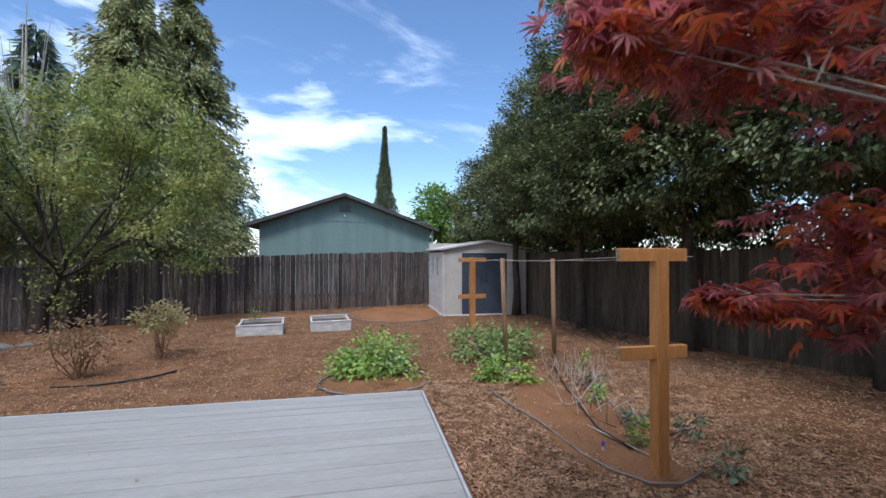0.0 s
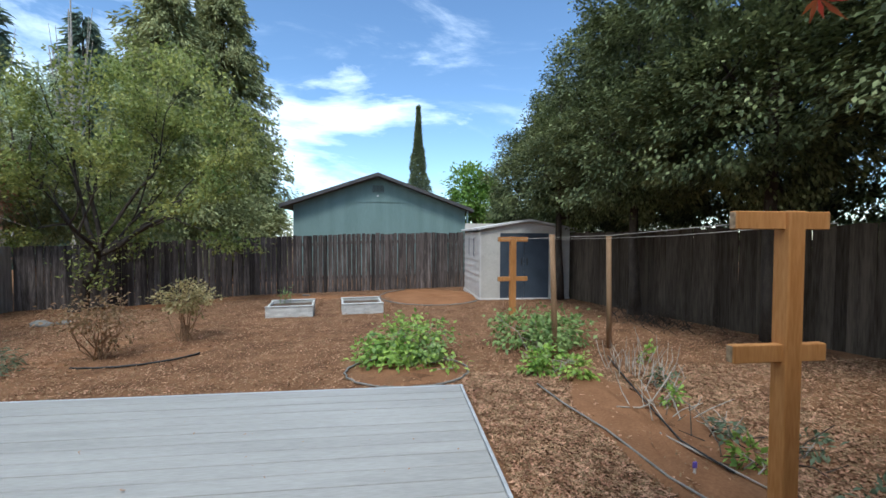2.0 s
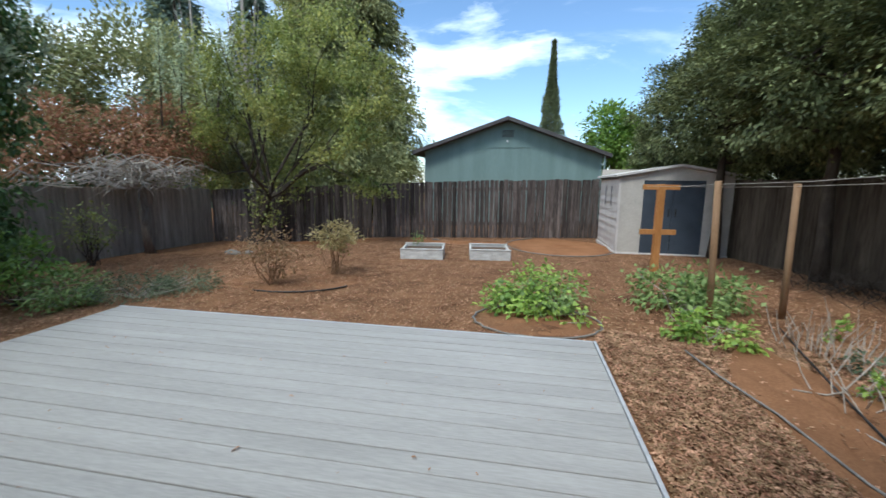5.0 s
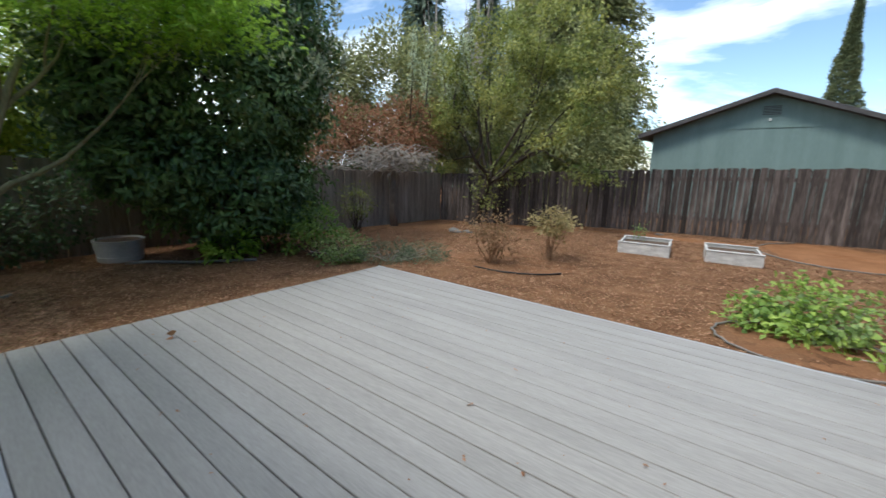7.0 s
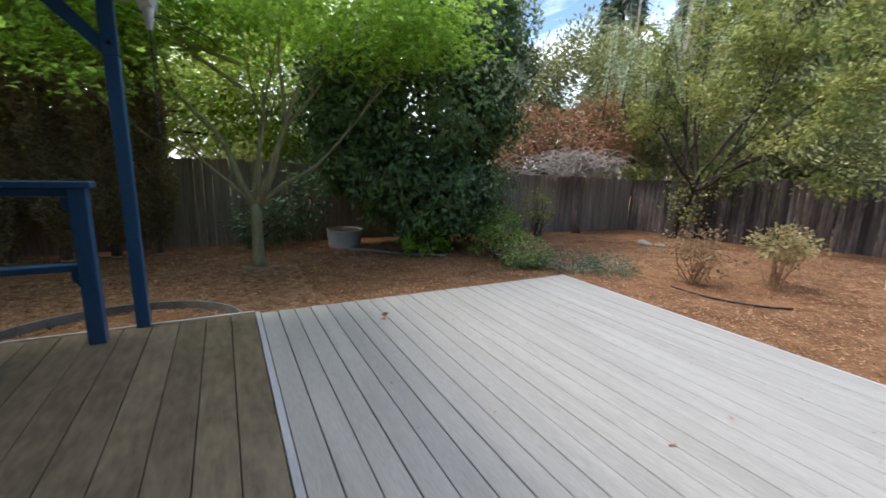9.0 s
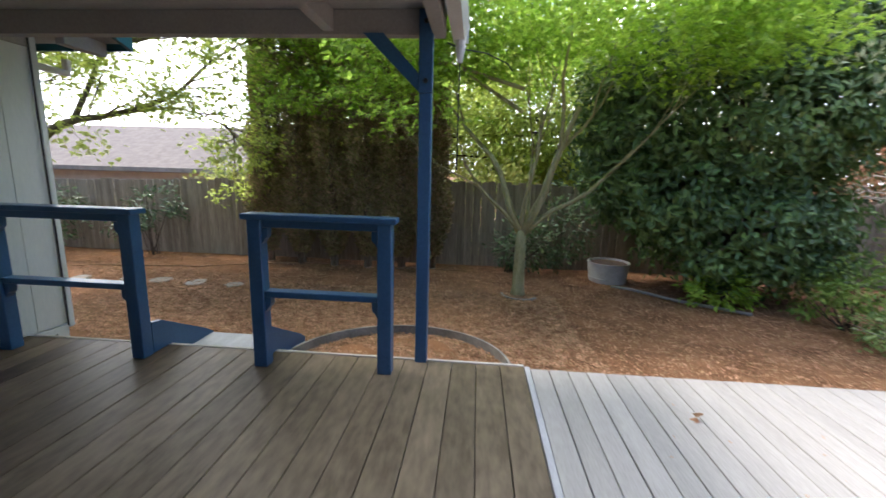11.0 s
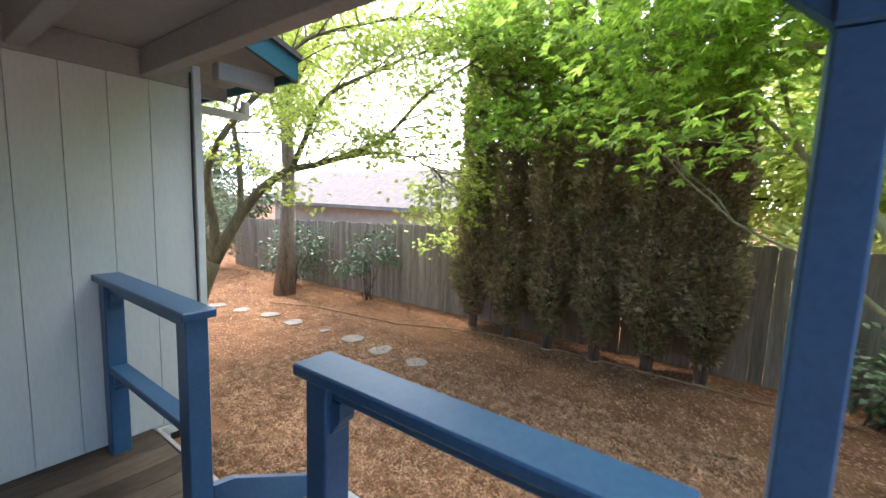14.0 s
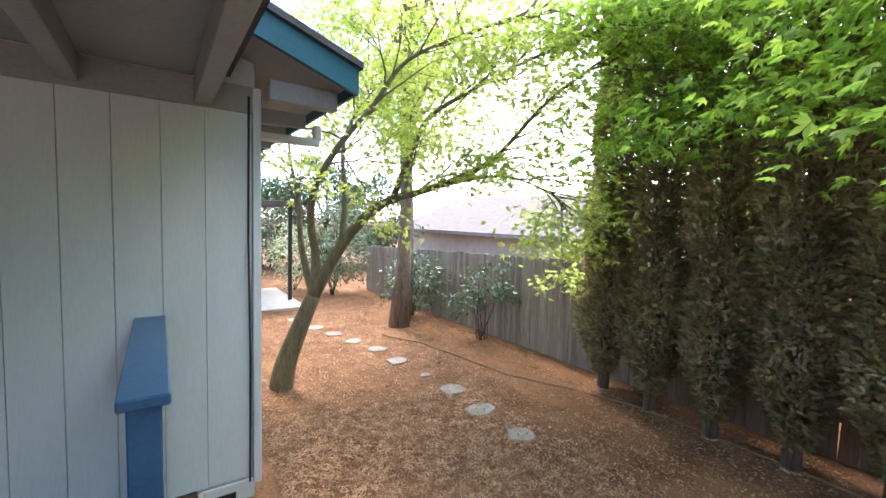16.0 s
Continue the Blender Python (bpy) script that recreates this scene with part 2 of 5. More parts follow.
L_ARBOR = mat("arborvitae_sprays", (0.18, 0.172, 0.07), (0.42, 0.385, 0.165), 2.5, 0.75, 0, fine=8, island=0.28, leaf=0.15)
L_ARBORB = mat("browned_arborvitae", (0.24, 0.17, 0.095), (0.47, 0.35, 0.205), 2.5, 0.85, 0, fine=8, island=0.28, leaf=0.1)
L_BED = mat("bright_bed_leaves", (0.19, 0.32, 0.055), (0.43, 0.57, 0.13), 2, 0.5, 0, fine=10, island=0.35, leaf=0.4)
L_BED2 = mat("mid_bed_leaves", (0.15, 0.245, 0.07), (0.34, 0.44, 0.155), 2, 0.55, 0, fine=10, island=0.35, leaf=0.35)
L_LAV = mat("grey_green_herb", (0.11, 0.15, 0.085), (0.22, 0.26, 0.16), 2, 0.7, 0, fine=10, island=0.3, leaf=0.3)
L_YEL = mat("yellowish_shrub_leaves", (0.29, 0.235, 0.10), (0.50, 0.42, 0.20), 2, 0.6, 0, fine=10, island=0.3, leaf=0.4)
L_PINK = mat("bronze_new_leaves", (0.26, 0.17, 0.085), (0.42, 0.27, 0.15), 2, 0.6, 0, fine=10, island=0.3, leaf=0.4)
L_CAM = mat("camellia_leaves", (0.04, 0.085, 0.03), (0.12, 0.18, 0.08), 2, 0.4, 0, fine=10, island=0.4, leaf=0.2, spec=0.5)
L_CYP = mat("cypress_sprays", (0.12, 0.15, 0.07), (0.24, 0.27, 0.13), 0.8, 0.8, 0, fine=4, island=0.3, leaf=0.15)
L_POP = mat("spring_green_leaves", (0.14, 0.24, 0.04), (0.26, 0.38, 0.08), 0.7, 0.55, 0, fine=4, island=0.25, leaf=0.4)

# ---- mesh helpers ----
def root(name, label, category, group="", kind="", at=(0, 0, 0)):
    ob = new(name)
    ob.location = at
    return tagged(ob, label, category, group, kind)


def link(name, me, material, parent=None, label="", loc=None):
    ob = new(name, me)
    if material and not me.materials:
        me.materials.append(material)
    if parent:
        ob.parent = parent
    if loc is not None:
        ob.location = loc
    if label:
        tagged(ob, label)
    return ob


def part(name, bm, material, parent=None, label="", smooth=False):
    """One bmesh (in world places less the parent's) as one mesh object."""
    bmesh.ops.recalc_face_normals(bm, faces=bm.faces)
    me = bpy.data.meshes.new(name)
    if parent is not None:
        base = parent.location.copy()
        if parent.parent:
            base += parent.parent.location
        bm.transform(Matrix.Translation(-base))
    bm.to_mesh(me)
    bm.free()
    if smooth:
        me.shade_smooth()
    return link(name, me, material, parent, label)


def box(lo, hi, bev=0.0, bm=None, m=None):
    bm = bm or bmesh.new()
    lo, hi = Vector(lo), Vector(hi)
    r = bmesh.ops.create_cube(bm, size=1.0, matrix=Matrix.Translation((lo + hi) / 2) @ Matrix.Diagonal((*(hi - lo), 1)))
    vs = r["verts"]
    if bev:
        es = list({e for v in vs for e in v.link_edges})
        out = bmesh.ops.bevel(bm, geom=es, offset=bev, segments=1, affect="EDGES")
        vs = out["verts"] if len(out["verts"]) else vs
    if m is not None:
        bmesh.ops.transform(bm, matrix=m, verts=list({v for v in bm.verts}) if bev else vs)
    return bm


def tube(bm, pts, radii, seg=7, cap=True):
    pts = [Vector(p) for p in pts]
    rings = []
    for i, p in enumerate(pts):
        d = (pts[min(i + 1, len(pts) - 1)] - pts[max(i - 1, 0)])
        d = d.normalized() if d.length > 1e-6 else Vector((0, 0, 1))
        s = d.cross(Vector((0.31, 0.17, 0.94)) if abs(d.z) < 0.9 else Vector((1, 0.1, 0))).normalized()
        u = d.cross(s)
        rings.append([bm.verts.new(p + (s * math.cos(k * 2 * math.pi / seg) + u * math.sin(k * 2 * math.pi / seg)) * radii[i]) for k in range(seg)])
    for a, b in zip(rings, rings[1:]):
        for k in range(seg):
            bm.faces.new((a[k], a[(k + 1) % seg], b[(k + 1) % seg], b[k]))
    if cap:
        bm.faces.new(rings[0][::-1]); bm.faces.new(rings[-1])
    return bm


def prism(bm, poly, lo, hi, axis="y"):
    """A polygon in the plane across axis, drawn out from lo to hi."""
    def place(a, b, c):
        return {"x": (c, a, b), "y": (a, c, b), "z": (a, b, c)}[axis]
    f = [bm.verts.new(place(a, b, lo)) for a, b in poly]
    g = [bm.verts.new(place(a, b, hi)) for a, b in poly]
    n = len(poly)
    bm.faces.new(f[::-1]); bm.faces.new(g)
    for i in range(n):
        bm.faces.new((f[i], f[(i + 1) % n], g[(i + 1) % n], g[i]))
    return bm


def quads(name, V, material, parent=None, label="", kind=""):
    """A mesh of loose four-cornered pieces from an array (n, 4, 3)."""
    V = np.asarray(V, np.float32)
    n = len(V)
    me = bpy.data.meshes.new(name)
    base = np.array(parent.location if parent else (0, 0, 0), np.float32)
    if parent and parent.parent:
        base = base + np.array(parent.parent.location, np.float32)
    me.vertices.add(4 * n)
    me.vertices.foreach_set("co", (V.reshape(-1, 3) - base).ravel())
    me.loops.add(4 * n)
    me.loops.foreach_set("vertex_index", np.arange(4 * n, dtype=np.int32))
    me.polygons.add(n)
    me.polygons.foreach_set("loop_start", np.arange(0, 4 * n, 4, dtype=np.int32))
    me.update(calc_edges=True)
    ob = link(name, me, material, parent, label)
    if kind:
        tagged(ob, kind=kind)
    return ob


def unit(v):
    return v / np.maximum(np.linalg.norm(v, axis=-1, keepdims=True), 1e-6)


def leaves(rng, P, D, length, width, flat=0.0, droop=0.25, face=0.0):
    """Kite-shaped folded leaves at P, growing along D; flat: how far their faces turn up."""
    n = len(P)
    if face:   # blades turned outwards and up
        N = unit(D + rng.normal(0, 0.45, (n, 3)) + np.array([0, 0, 0.5]))
        D = unit(np.cross(N, rng.normal(0, 1, (n, 3))) + np.array([0, 0, -droop]))
    else:
        D = unit(D + rng.normal(0, 0.45, (n, 3)) + np.array([0, 0, -droop]))
        N = rng.normal(0, 1, (n, 3)); N[:, 2] = np.abs(N[:, 2]) + flat * 3
    S = unit(np.cross(D, N)); N = np.cross(S, D)
    L = (length * rng.uniform(0.65, 1.25, n))[:, None]; W = (width * rng.uniform(0.7, 1.2, n))[:, None] / 2
    mid = P + D * L * 0.45 + N * L * 0.07
    return np.stack([P, mid + S * W, P + D * L - N * L * 0.08, mid - S * W], 1)


def palm(rng, P, D, length, width, lobes=5, droop=0.3):
    """Palmate leaves: narrow lobes fanned round each place."""
    n = len(P)
    D = unit(D * [1, 1, 0.3] + rng.normal(0, 0.5, (n, 3)) * [1, 1, 0.5] + np.array([0, 0, -droop]))
    N = rng.normal(0, 0.45, (n, 3)) + [0, 0, 1]
    S = unit(np.cross(D, N)); N = np.cross(S, D)
    out = []
    for k in range(lobes):
        a = radians(-75 + 150 * k / (lobes - 1))
        d = D * math.cos(a) + S * math.sin(a)
        s = -D * math.sin(a) + S * math.cos(a)
        L = (length * rng.uniform(0.8, 1.15, n) * (1 - 0.4 * abs(a) / 1.31))[:, None]
        mid = P + d * L * 0.5
        out.append(np.stack([P, mid + s * width / 2, P + d * L - N * L * 0.18, mid - s * width / 2], 1))
    return np.concatenate(out)


def clumped(rng, blobs, clumps, per, spread, shell=0.65, zlo=-99):
    """Places in clumps through ellipsoids (x, y, z, rx, ry, rz), thicker near their skins; and the ways outwards."""
    blobs = np.asarray(blobs, float)
    w = (blobs[:, 3] * blobs[:, 4] * blobs[:, 5]) ** 0.67
    pick = rng.choice(len(blobs), clumps, p=w / w.sum())
    d = unit(rng.normal(0, 1, (clumps, 3)))
    r = shell + (1.02 - shell) * rng.uniform(0, 1, clumps) ** 0.6
    r *= 1 + 0.10 * np.sin(d[:, 0] * 7 + pick) + 0.09 * np.sin(d[:, 2] * 9 + 2 * pick)
    C = blobs[pick, :3] + d * blobs[pick, 3:] * r[:, None]
    P = np.repeat(C, per, 0) + rng.normal(0, spread, (clumps * per, 3)) * [1, 1, 0.7]
    D = np.repeat(unit(d * blobs[pick, 3:]), per, 0)
    keep = P[:, 2] > zlo
    return P[keep], D[keep]


def branch(rng, bm, p, d, length, r, depth, tips, up=0.15, wander=0.22, split=(2, 3), steps=5, seg=6, spread=0.55):
    """Grows a tapering limb and its twigs into bm and notes the tips."""
    pts, radii = [Vector(p)], [r]
    d = Vector(d).normalized()
    for i in range(steps):
        d = (d + Vector(rng.normal(0, wander, 3)) * (0.5 if i == 0 else 1) + Vector((0, 0, up * 0.3))).normalized()
        pts.append(pts[-1] + d * length / steps)
        radii.append(r * (1 - 0.55 * (i + 1) / steps))
    if type(bm) is list:   # boughs one by one, the last twigs joined in the first mesh
        if depth == 0:
            tube(bm[0], pts, radii, seg, cap=False)
        else:
            bm.append(tube(bmesh.new(), pts, radii, seg, cap=True))
    else:
        tube(bm, pts, radii, seg, cap=False)
    if depth == 0:
        tips.append((pts[-1], d.copy())); tips.append((pts[-2], d.copy()))
        return
    for _ in range(int(rng.integers(split[0], split[1] + 1))):
        k = int(rng.integers(max(2, steps - 2), steps + 1))
        e = (d + Vector(rng.normal(0, spread, 3)) + Vector((0, 0, up))).normalized()
        branch(rng, bm, pts[k], e, length * rng.uniform(0.6, 0.85), radii[k] * 0.75, depth - 1, tips, up, wander, split, max(3, steps - 1), max(3, seg - 1), spread)


def curve_points(pts, n=5):
    """A smooth line through the places given."""
    P = [Vector(p) for p in pts]
    P = [P[0] * 2 - P[1]] + P + [P[-1] * 2 - P[-2]]
    out = []
    for k in range(1, len(P) - 2):
        a, b, c, d = P[k - 1:k + 3]
        for i in range(n):
            t = i / n
            out.append(0.5 * (2 * b + (c - a) * t + (2 * a - 5 * b + 4 * c - d) * t * t + (3 * b - a - 3 * c + d) * t ** 3))
    return out + [P[-2]]


def gz(x, y):
    """Height of the ground."""
    u = min(1.0, max(0.0, (x + 6.0) / 2.5))
    return -0.09 - 0.17 * (1 - u * u * (3 - 2 * u)) - 0.22 * min(1.0, max(0.0, (y - 4.0) / 9.0))

# ---- ground ----
def ground_sheet():
    def axis(lo, hi, step):
        far = [300, 150, 80, 45, 28]
        return np.concatenate([[lo - f for f in far], np.arange(lo, hi + 0.01, step), [hi + f for f in far[::-1]]])
    X, Y = axis(-10.0, 8.0, 0.12), axis(-12.0, 16.0, 0.12)
    verts, faces = [], []
    for y in Y:
        for x in X:
            z = gz(x, y)
            if -10.1 < x < 8.1 and -12.1 < y < 16.1:
                z += 0.018 * noise.noise((x * 1.1, y * 1.1, 0)) + 0.010 * noise.noise((x * 4.5, y * 4.5, 3))
            verts.append((x, y, z))
    w = len(X)
    for j in range(len(Y) - 1):
        for i in range(w - 1):
            faces.append((j * w + i, j * w + i + 1, (j + 1) * w + i + 1, (j + 1) * w + i))
    me = bpy.data.meshes.new("ground")
    me.from_pydata(verts, [], faces)
    me.shade_smooth()
    return tagged(link("ground", me, M_GROUND), "reddish-brown soil covered with bark mulch", "ground", kind="structure")


ground_sheet()


def in_bed(x, y):
    """Bare soil: the bed rings and the sandy round by the shed."""
    return (((x - 0.33) / 0.62) ** 2 + ((y - 5.15) / 0.5) ** 2 < 0.9) | (((x - 1.15) / 1.25) ** 2 + ((y - 11.9) / 1.75) ** 2 < 0.95) | (((x - 2.12) / 0.42) ** 2 + ((y - 3.55) / 1.2) ** 2 < 0.9)


def chips():
    rng = np.random.default_rng(5)
    zones = [(-8.5, 5.6, 4.4, 14.2, 150000), (0.85, 6.8, -0.5, 5.0, 75000), (-8.6, -4.1, -10.5, 4.4, 90000), (0.85, 3.6, 1.2, 5.0, 60000), (-6.9, -4.1, -4.5, 1.5, 75000)]
    pts = np.concatenate([np.stack([rng.uniform(a, b, n), rng.uniform(c, d, n)], 1) for a, b, c, d, n in zones])
    keep = ~((pts[:, 0] > -4.12) & (pts[:, 0] < 0.86) & (pts[:, 1] < 4.45)) & (~in_bed(pts[:, 0], pts[:, 1]) | (rng.random(len(pts)) < 0.06))
    keep &= ~((pts[:, 0] > -4.5) & (pts[:, 1] < -3.3))
    keep &= ~((pts[:, 0] > -4.6) & (pts[:, 0] < -3.9) & (pts[:, 1] < -1.2) & (pts[:, 1] > -2.1))
    pts = pts[keep]
    u = np.clip((pts[:, 0] + 6.0) / 2.5, 0, 1)
    z = -0.09 - 0.17 * (1 - u * u * (3 - 2 * u)) - 0.22 * np.clip((pts[:, 1] - 4) / 9, 0, 1)
    n = len(pts)
    P = np.stack([pts[:, 0], pts[:, 1], z + rng.uniform(0.002, 0.022, n)], 1)
    a = rng.uniform(0, 2 * np.pi, n)
    D = np.stack([np.cos(a), np.sin(a), rng.normal(0, 0.28, n)], 1)
    N = np.stack([rng.normal(0, 0.35, n), rng.normal(0, 0.35, n), np.ones(n)], 1)
    S = unit(np.cross(D, N))
    L, W = rng.uniform(0.010, 0.035, n)[:, None] / 2, rng.uniform(0.006, 0.015, n)[:, None] / 2
    V = np.stack([P - D * L - S * W, P + D * L - S * W * 0.7, P + D * L + S * W * 0.8, P - D * L * 0.9 + S * W], 1)
    tagged(quads("mulch_chips", V, M_CHIP), "layer of loose reddish bark mulch chips", "mulch", kind="stuff")


chips()


def patch(name, cx, cy, rx, ry, label, seed, lift=0.03, material=M_SAND):
    rng = np.random.default_rng(seed)
    bm = bmesh.new()
    rings = []
    for k, f in enumerate((0.02, 0.35, 0.65, 0.88, 1.0)):
        ring = []
        for i in range(36):
            a = i * math.pi / 18
            w = f * (1 + 0.07 * math.sin(3 * a + seed) + 0.05 * math.sin(5 * a))
            x, y = cx + rx * w * math.cos(a), cy + ry * w * math.sin(a)
            ring.append(bm.verts.new((x, y, gz(x, y) + (lift if f < 0.95 else -0.015) + 0.012 * rng.normal() * (f < 0.95))))
        rings.append(ring)
    bm.faces.new(rings[0])
    for a, b in zip(rings, rings[1:]):
        for i in range(36):
            bm.faces.new((a[i], a[(i + 1) % 36], b[(i + 1) % 36], b[i]))
    return tagged(part(name, bm, material, smooth=True), label, "soil", kind="structure")


patch("soil_patch_1", 1.15, 11.9, 1.3, 1.8, "smooth bare orange soil round beside the shed", 1)
patch("soil_patch_2", 0.33, 5.15, 0.64, 0.52, "bare orange-brown soil of a small planting bed", 2, 0.012, M_BARE)
patch("soil_patch_3", 2.12, 3.6, 0.48, 1.4, "bare orange-brown soil of the trellis bed", 3, 0.02, M_BARE)
patch("soil_patch_4", -3.95, -0.27, 0.95, 0.82, "reddish bare soil inside the curved bed edging", 4, 0.012, M_BARE)
patch("soil_patch_5", -3.2, 6.4, 1.1, 0.8, "orange-brown bare soil round two shrubs", 5, 0.004, M_BARE)
patch("soil_patch_6", -7.9, -5.6, 0.7, 3.2, "orange-brown bare soil strip along the fence", 6, 0.008, M_BARE)
patch("soil_patch_7", -3.5, 12.0, 4.2, 0.55, "orange bare soil strip below the back fence", 7, 0.012)

# ---- decks ----
def boards(name, label, x0, x1, y0, y1, pitch, z, material, joints, seed, thick=0.03, gap=0.006):
    rng = np.random.default_rng(seed)
    deck = root(name, label, "deck", kind="structure")
    cache = {}
    y = y0
    k = 0
    while y < y1 - 0.03:
        w = min(pitch, y1 - y) - gap
        cuts = [x0] + ([joints[k % len(joints)] + rng.uniform(-0.1, 0.1)] if joints else []) + [x1]
        for a, b in zip(cuts, cuts[1:]):
            L = round(b - a - 0.004, 2)
            # board tone goes darker in two steps towards the house wall
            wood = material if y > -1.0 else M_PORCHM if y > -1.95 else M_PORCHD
            key = (L, round(w, 3), wood.name)
            if key not in cache:
                bm = box((-L / 2, -w / 2, -thick), (L / 2, w / 2, 0), 0.003)
                me = bpy.data.meshes.new("plank"); bmesh.ops.recalc_face_normals(bm, faces=bm.faces); bm.to_mesh(me); bm.free(); me.materials.append(wood)
                cache[key] = me
            ob = new("plank", cache[key])
            ob.parent = deck
            ob.location = ((a + b) / 2, y + pitch / 2, z + rng.uniform(-0.0015, 0.0015))
        y += pitch
        k += 1
    return deck


grey = boards("deck_floor_1", "weathered grey painted wooden deck boards", -4.0, 0.775, 0.79, 4.36, 0.1428, 0.0, M_DECK, [], 1, gap=0.0065)
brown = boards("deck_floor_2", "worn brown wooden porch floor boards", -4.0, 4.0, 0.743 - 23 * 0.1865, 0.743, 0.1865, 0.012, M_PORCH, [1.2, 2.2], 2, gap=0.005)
tagged(part("trim_1", box((-4.0, 0.746, -0.03), (0.78, 0.786, 0.016), 0.004), M_TRIM), "pale grey strip between two decks", "trim", kind="structure")
tagged(part("trim_2", box((0.777, 0.75, -0.13), (0.80, 4.385, 0.004), 0.003), M_TRIM), "grey painted board edging the deck", "trim", kind="structure")
tagged(part("trim_3", box((-4.02, 4.363, -0.13), (0.775, 4.385, 0.002), 0.003), M_TRIM), "grey painted board edging the deck", "trim", kind="structure")
tagged(part("trim_5", box((-4.03, -3.40, -0.05), (-4.003, 0.745, 0.018), 0.003), M_CONC), "pale worn edge strip of the porch floor", "trim", kind="structure")
tagged(part("trim_4", box((-4.025, -3.42, -0.22), (-4.0045, 4.36, -0.052), 0.003), M_TRIM), "grey painted board edging the deck", "trim", kind="structure")
tagged(part("deck_frame", box((-3.99, -3.41, -0.25), (3.99, 0.70, -0.04)), M_BARKD), "dark framing under the porch floor", "deck frame", kind="structure")
tagged(part("deck_frame", box((-3.99, 0.72, -0.25), (0.76, 4.35, -0.045)), M_BARKD), "dark framing under the grey deck", "deck frame", kind="structure")

# ---- fences ----
def fence(name, label, p0, p1, top, material, seed, pitch=0.14, out=1.0, gap=0.003):
    rng = np.random.default_rng(seed)
    p0, p1 = np.array(p0, float), np.array(p1, float)
    d = p1 - p0
    L = np.linalg.norm(d)
    d /= L
    ang = math.atan2(d[1], d[0])
    f = root(name, label, "fence", kind="structure")
    cache = []
    for k in range(4):
        w = pitch - gap - gap * k
        bm = bmesh.new()
        h = 1.0
        c = 0.02
        poly = [(-w / 2, 0), (w / 2, 0), (w / 2, h - c * (k % 2)), (w / 2 - c, h), (-w / 2 + c, h), (-w / 2, h - c * (k // 2))]
        prism(bm, poly, -0.009, 0.009, "y")
        bmesh.ops.recalc_face_normals(bm, faces=bm.faces)
        me = bpy.data.meshes.new("fence_board"); bm.to_mesh(me); bm.free(); me.materials.append(material)
        cache.append(me)
    n = int(L / pitch)
    for i in range(n):
        s = (i + 0.5) * pitch
        x, y = p0 + d * s
        base = gz(x, y) - 0.05
        ob = new("fence_board", cache[int(rng.integers(4))])
        ob.parent = f
        ob.matrix_basis = Matrix.Translation((x, y, base)) @ Matrix.Rotation(ang + rng.normal(0, 0.012), 4, "Z") @ Matrix.Rotation(rng.normal(0, 0.006), 4, "Y") @ Matrix.Diagonal((1, 1, top(s) + rng.normal(0, 0.012) - base, 1))
    nrm = np.array([-d[1], d[0]]) * out
    for hz in (0.25, 0.85):
        bm = bmesh.new()
        prev = None
        for k in range(9):
            s = L * k / 8
            x, y = p0 + d * s + nrm * 0.035
            z = gz(x, y) + (top(s) - gz(x, y)) * hz
            ring = [bm.verts.new((x + nrm[0] * a, y + nrm[1] * a, z + b)) for a, b in ((-0.02, -0.045), (0.02, -0.045), (0.02, 0.045), (-0.02, 0.045))]
            if prev:
                for q in range(4):
                    bm.faces.new((prev[q], prev[(q + 1) % 4], ring[(q + 1) % 4], ring[q]))
            prev = ring
        part("rail", bm, material, f)
    for k in range(int(L / 2.4) + 1):
        x, y = p0 + d * min(k * 2.4 + 0.3, L - 0.1) + nrm * 0.105
        part("post", box((x - 0.045, y - 0.045, gz(x, y) - 0.1), (x + 0.045, y + 0.045, top(min(k * 2.4 + 0.3, L)) + 0.0)), material, f)
    return f


fence("fence_back", "dark weathered wooden board fence across the back", (-8.7, 11.5), (3.95, 14.55), lambda s: 1.06 + 0.36 * min(1, s / 8.0) + 0.08 * max(0, (s - 8) / 4.6), M_FENCE_B, 11, gap=0.005)
fence("fence_left", "weathered grey-brown wooden board fence beside the yard", (-8.75, -11.5), (-8.7, 11.5), lambda s: 1.0 + 0.31 * min(1, s / 9) - 0.22 * max(0, (s - 12.5) / 10.5), M_FENCE_L, 12, gap=0.0015)
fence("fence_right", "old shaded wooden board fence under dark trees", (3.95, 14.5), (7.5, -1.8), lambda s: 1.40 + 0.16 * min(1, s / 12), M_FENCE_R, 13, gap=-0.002)

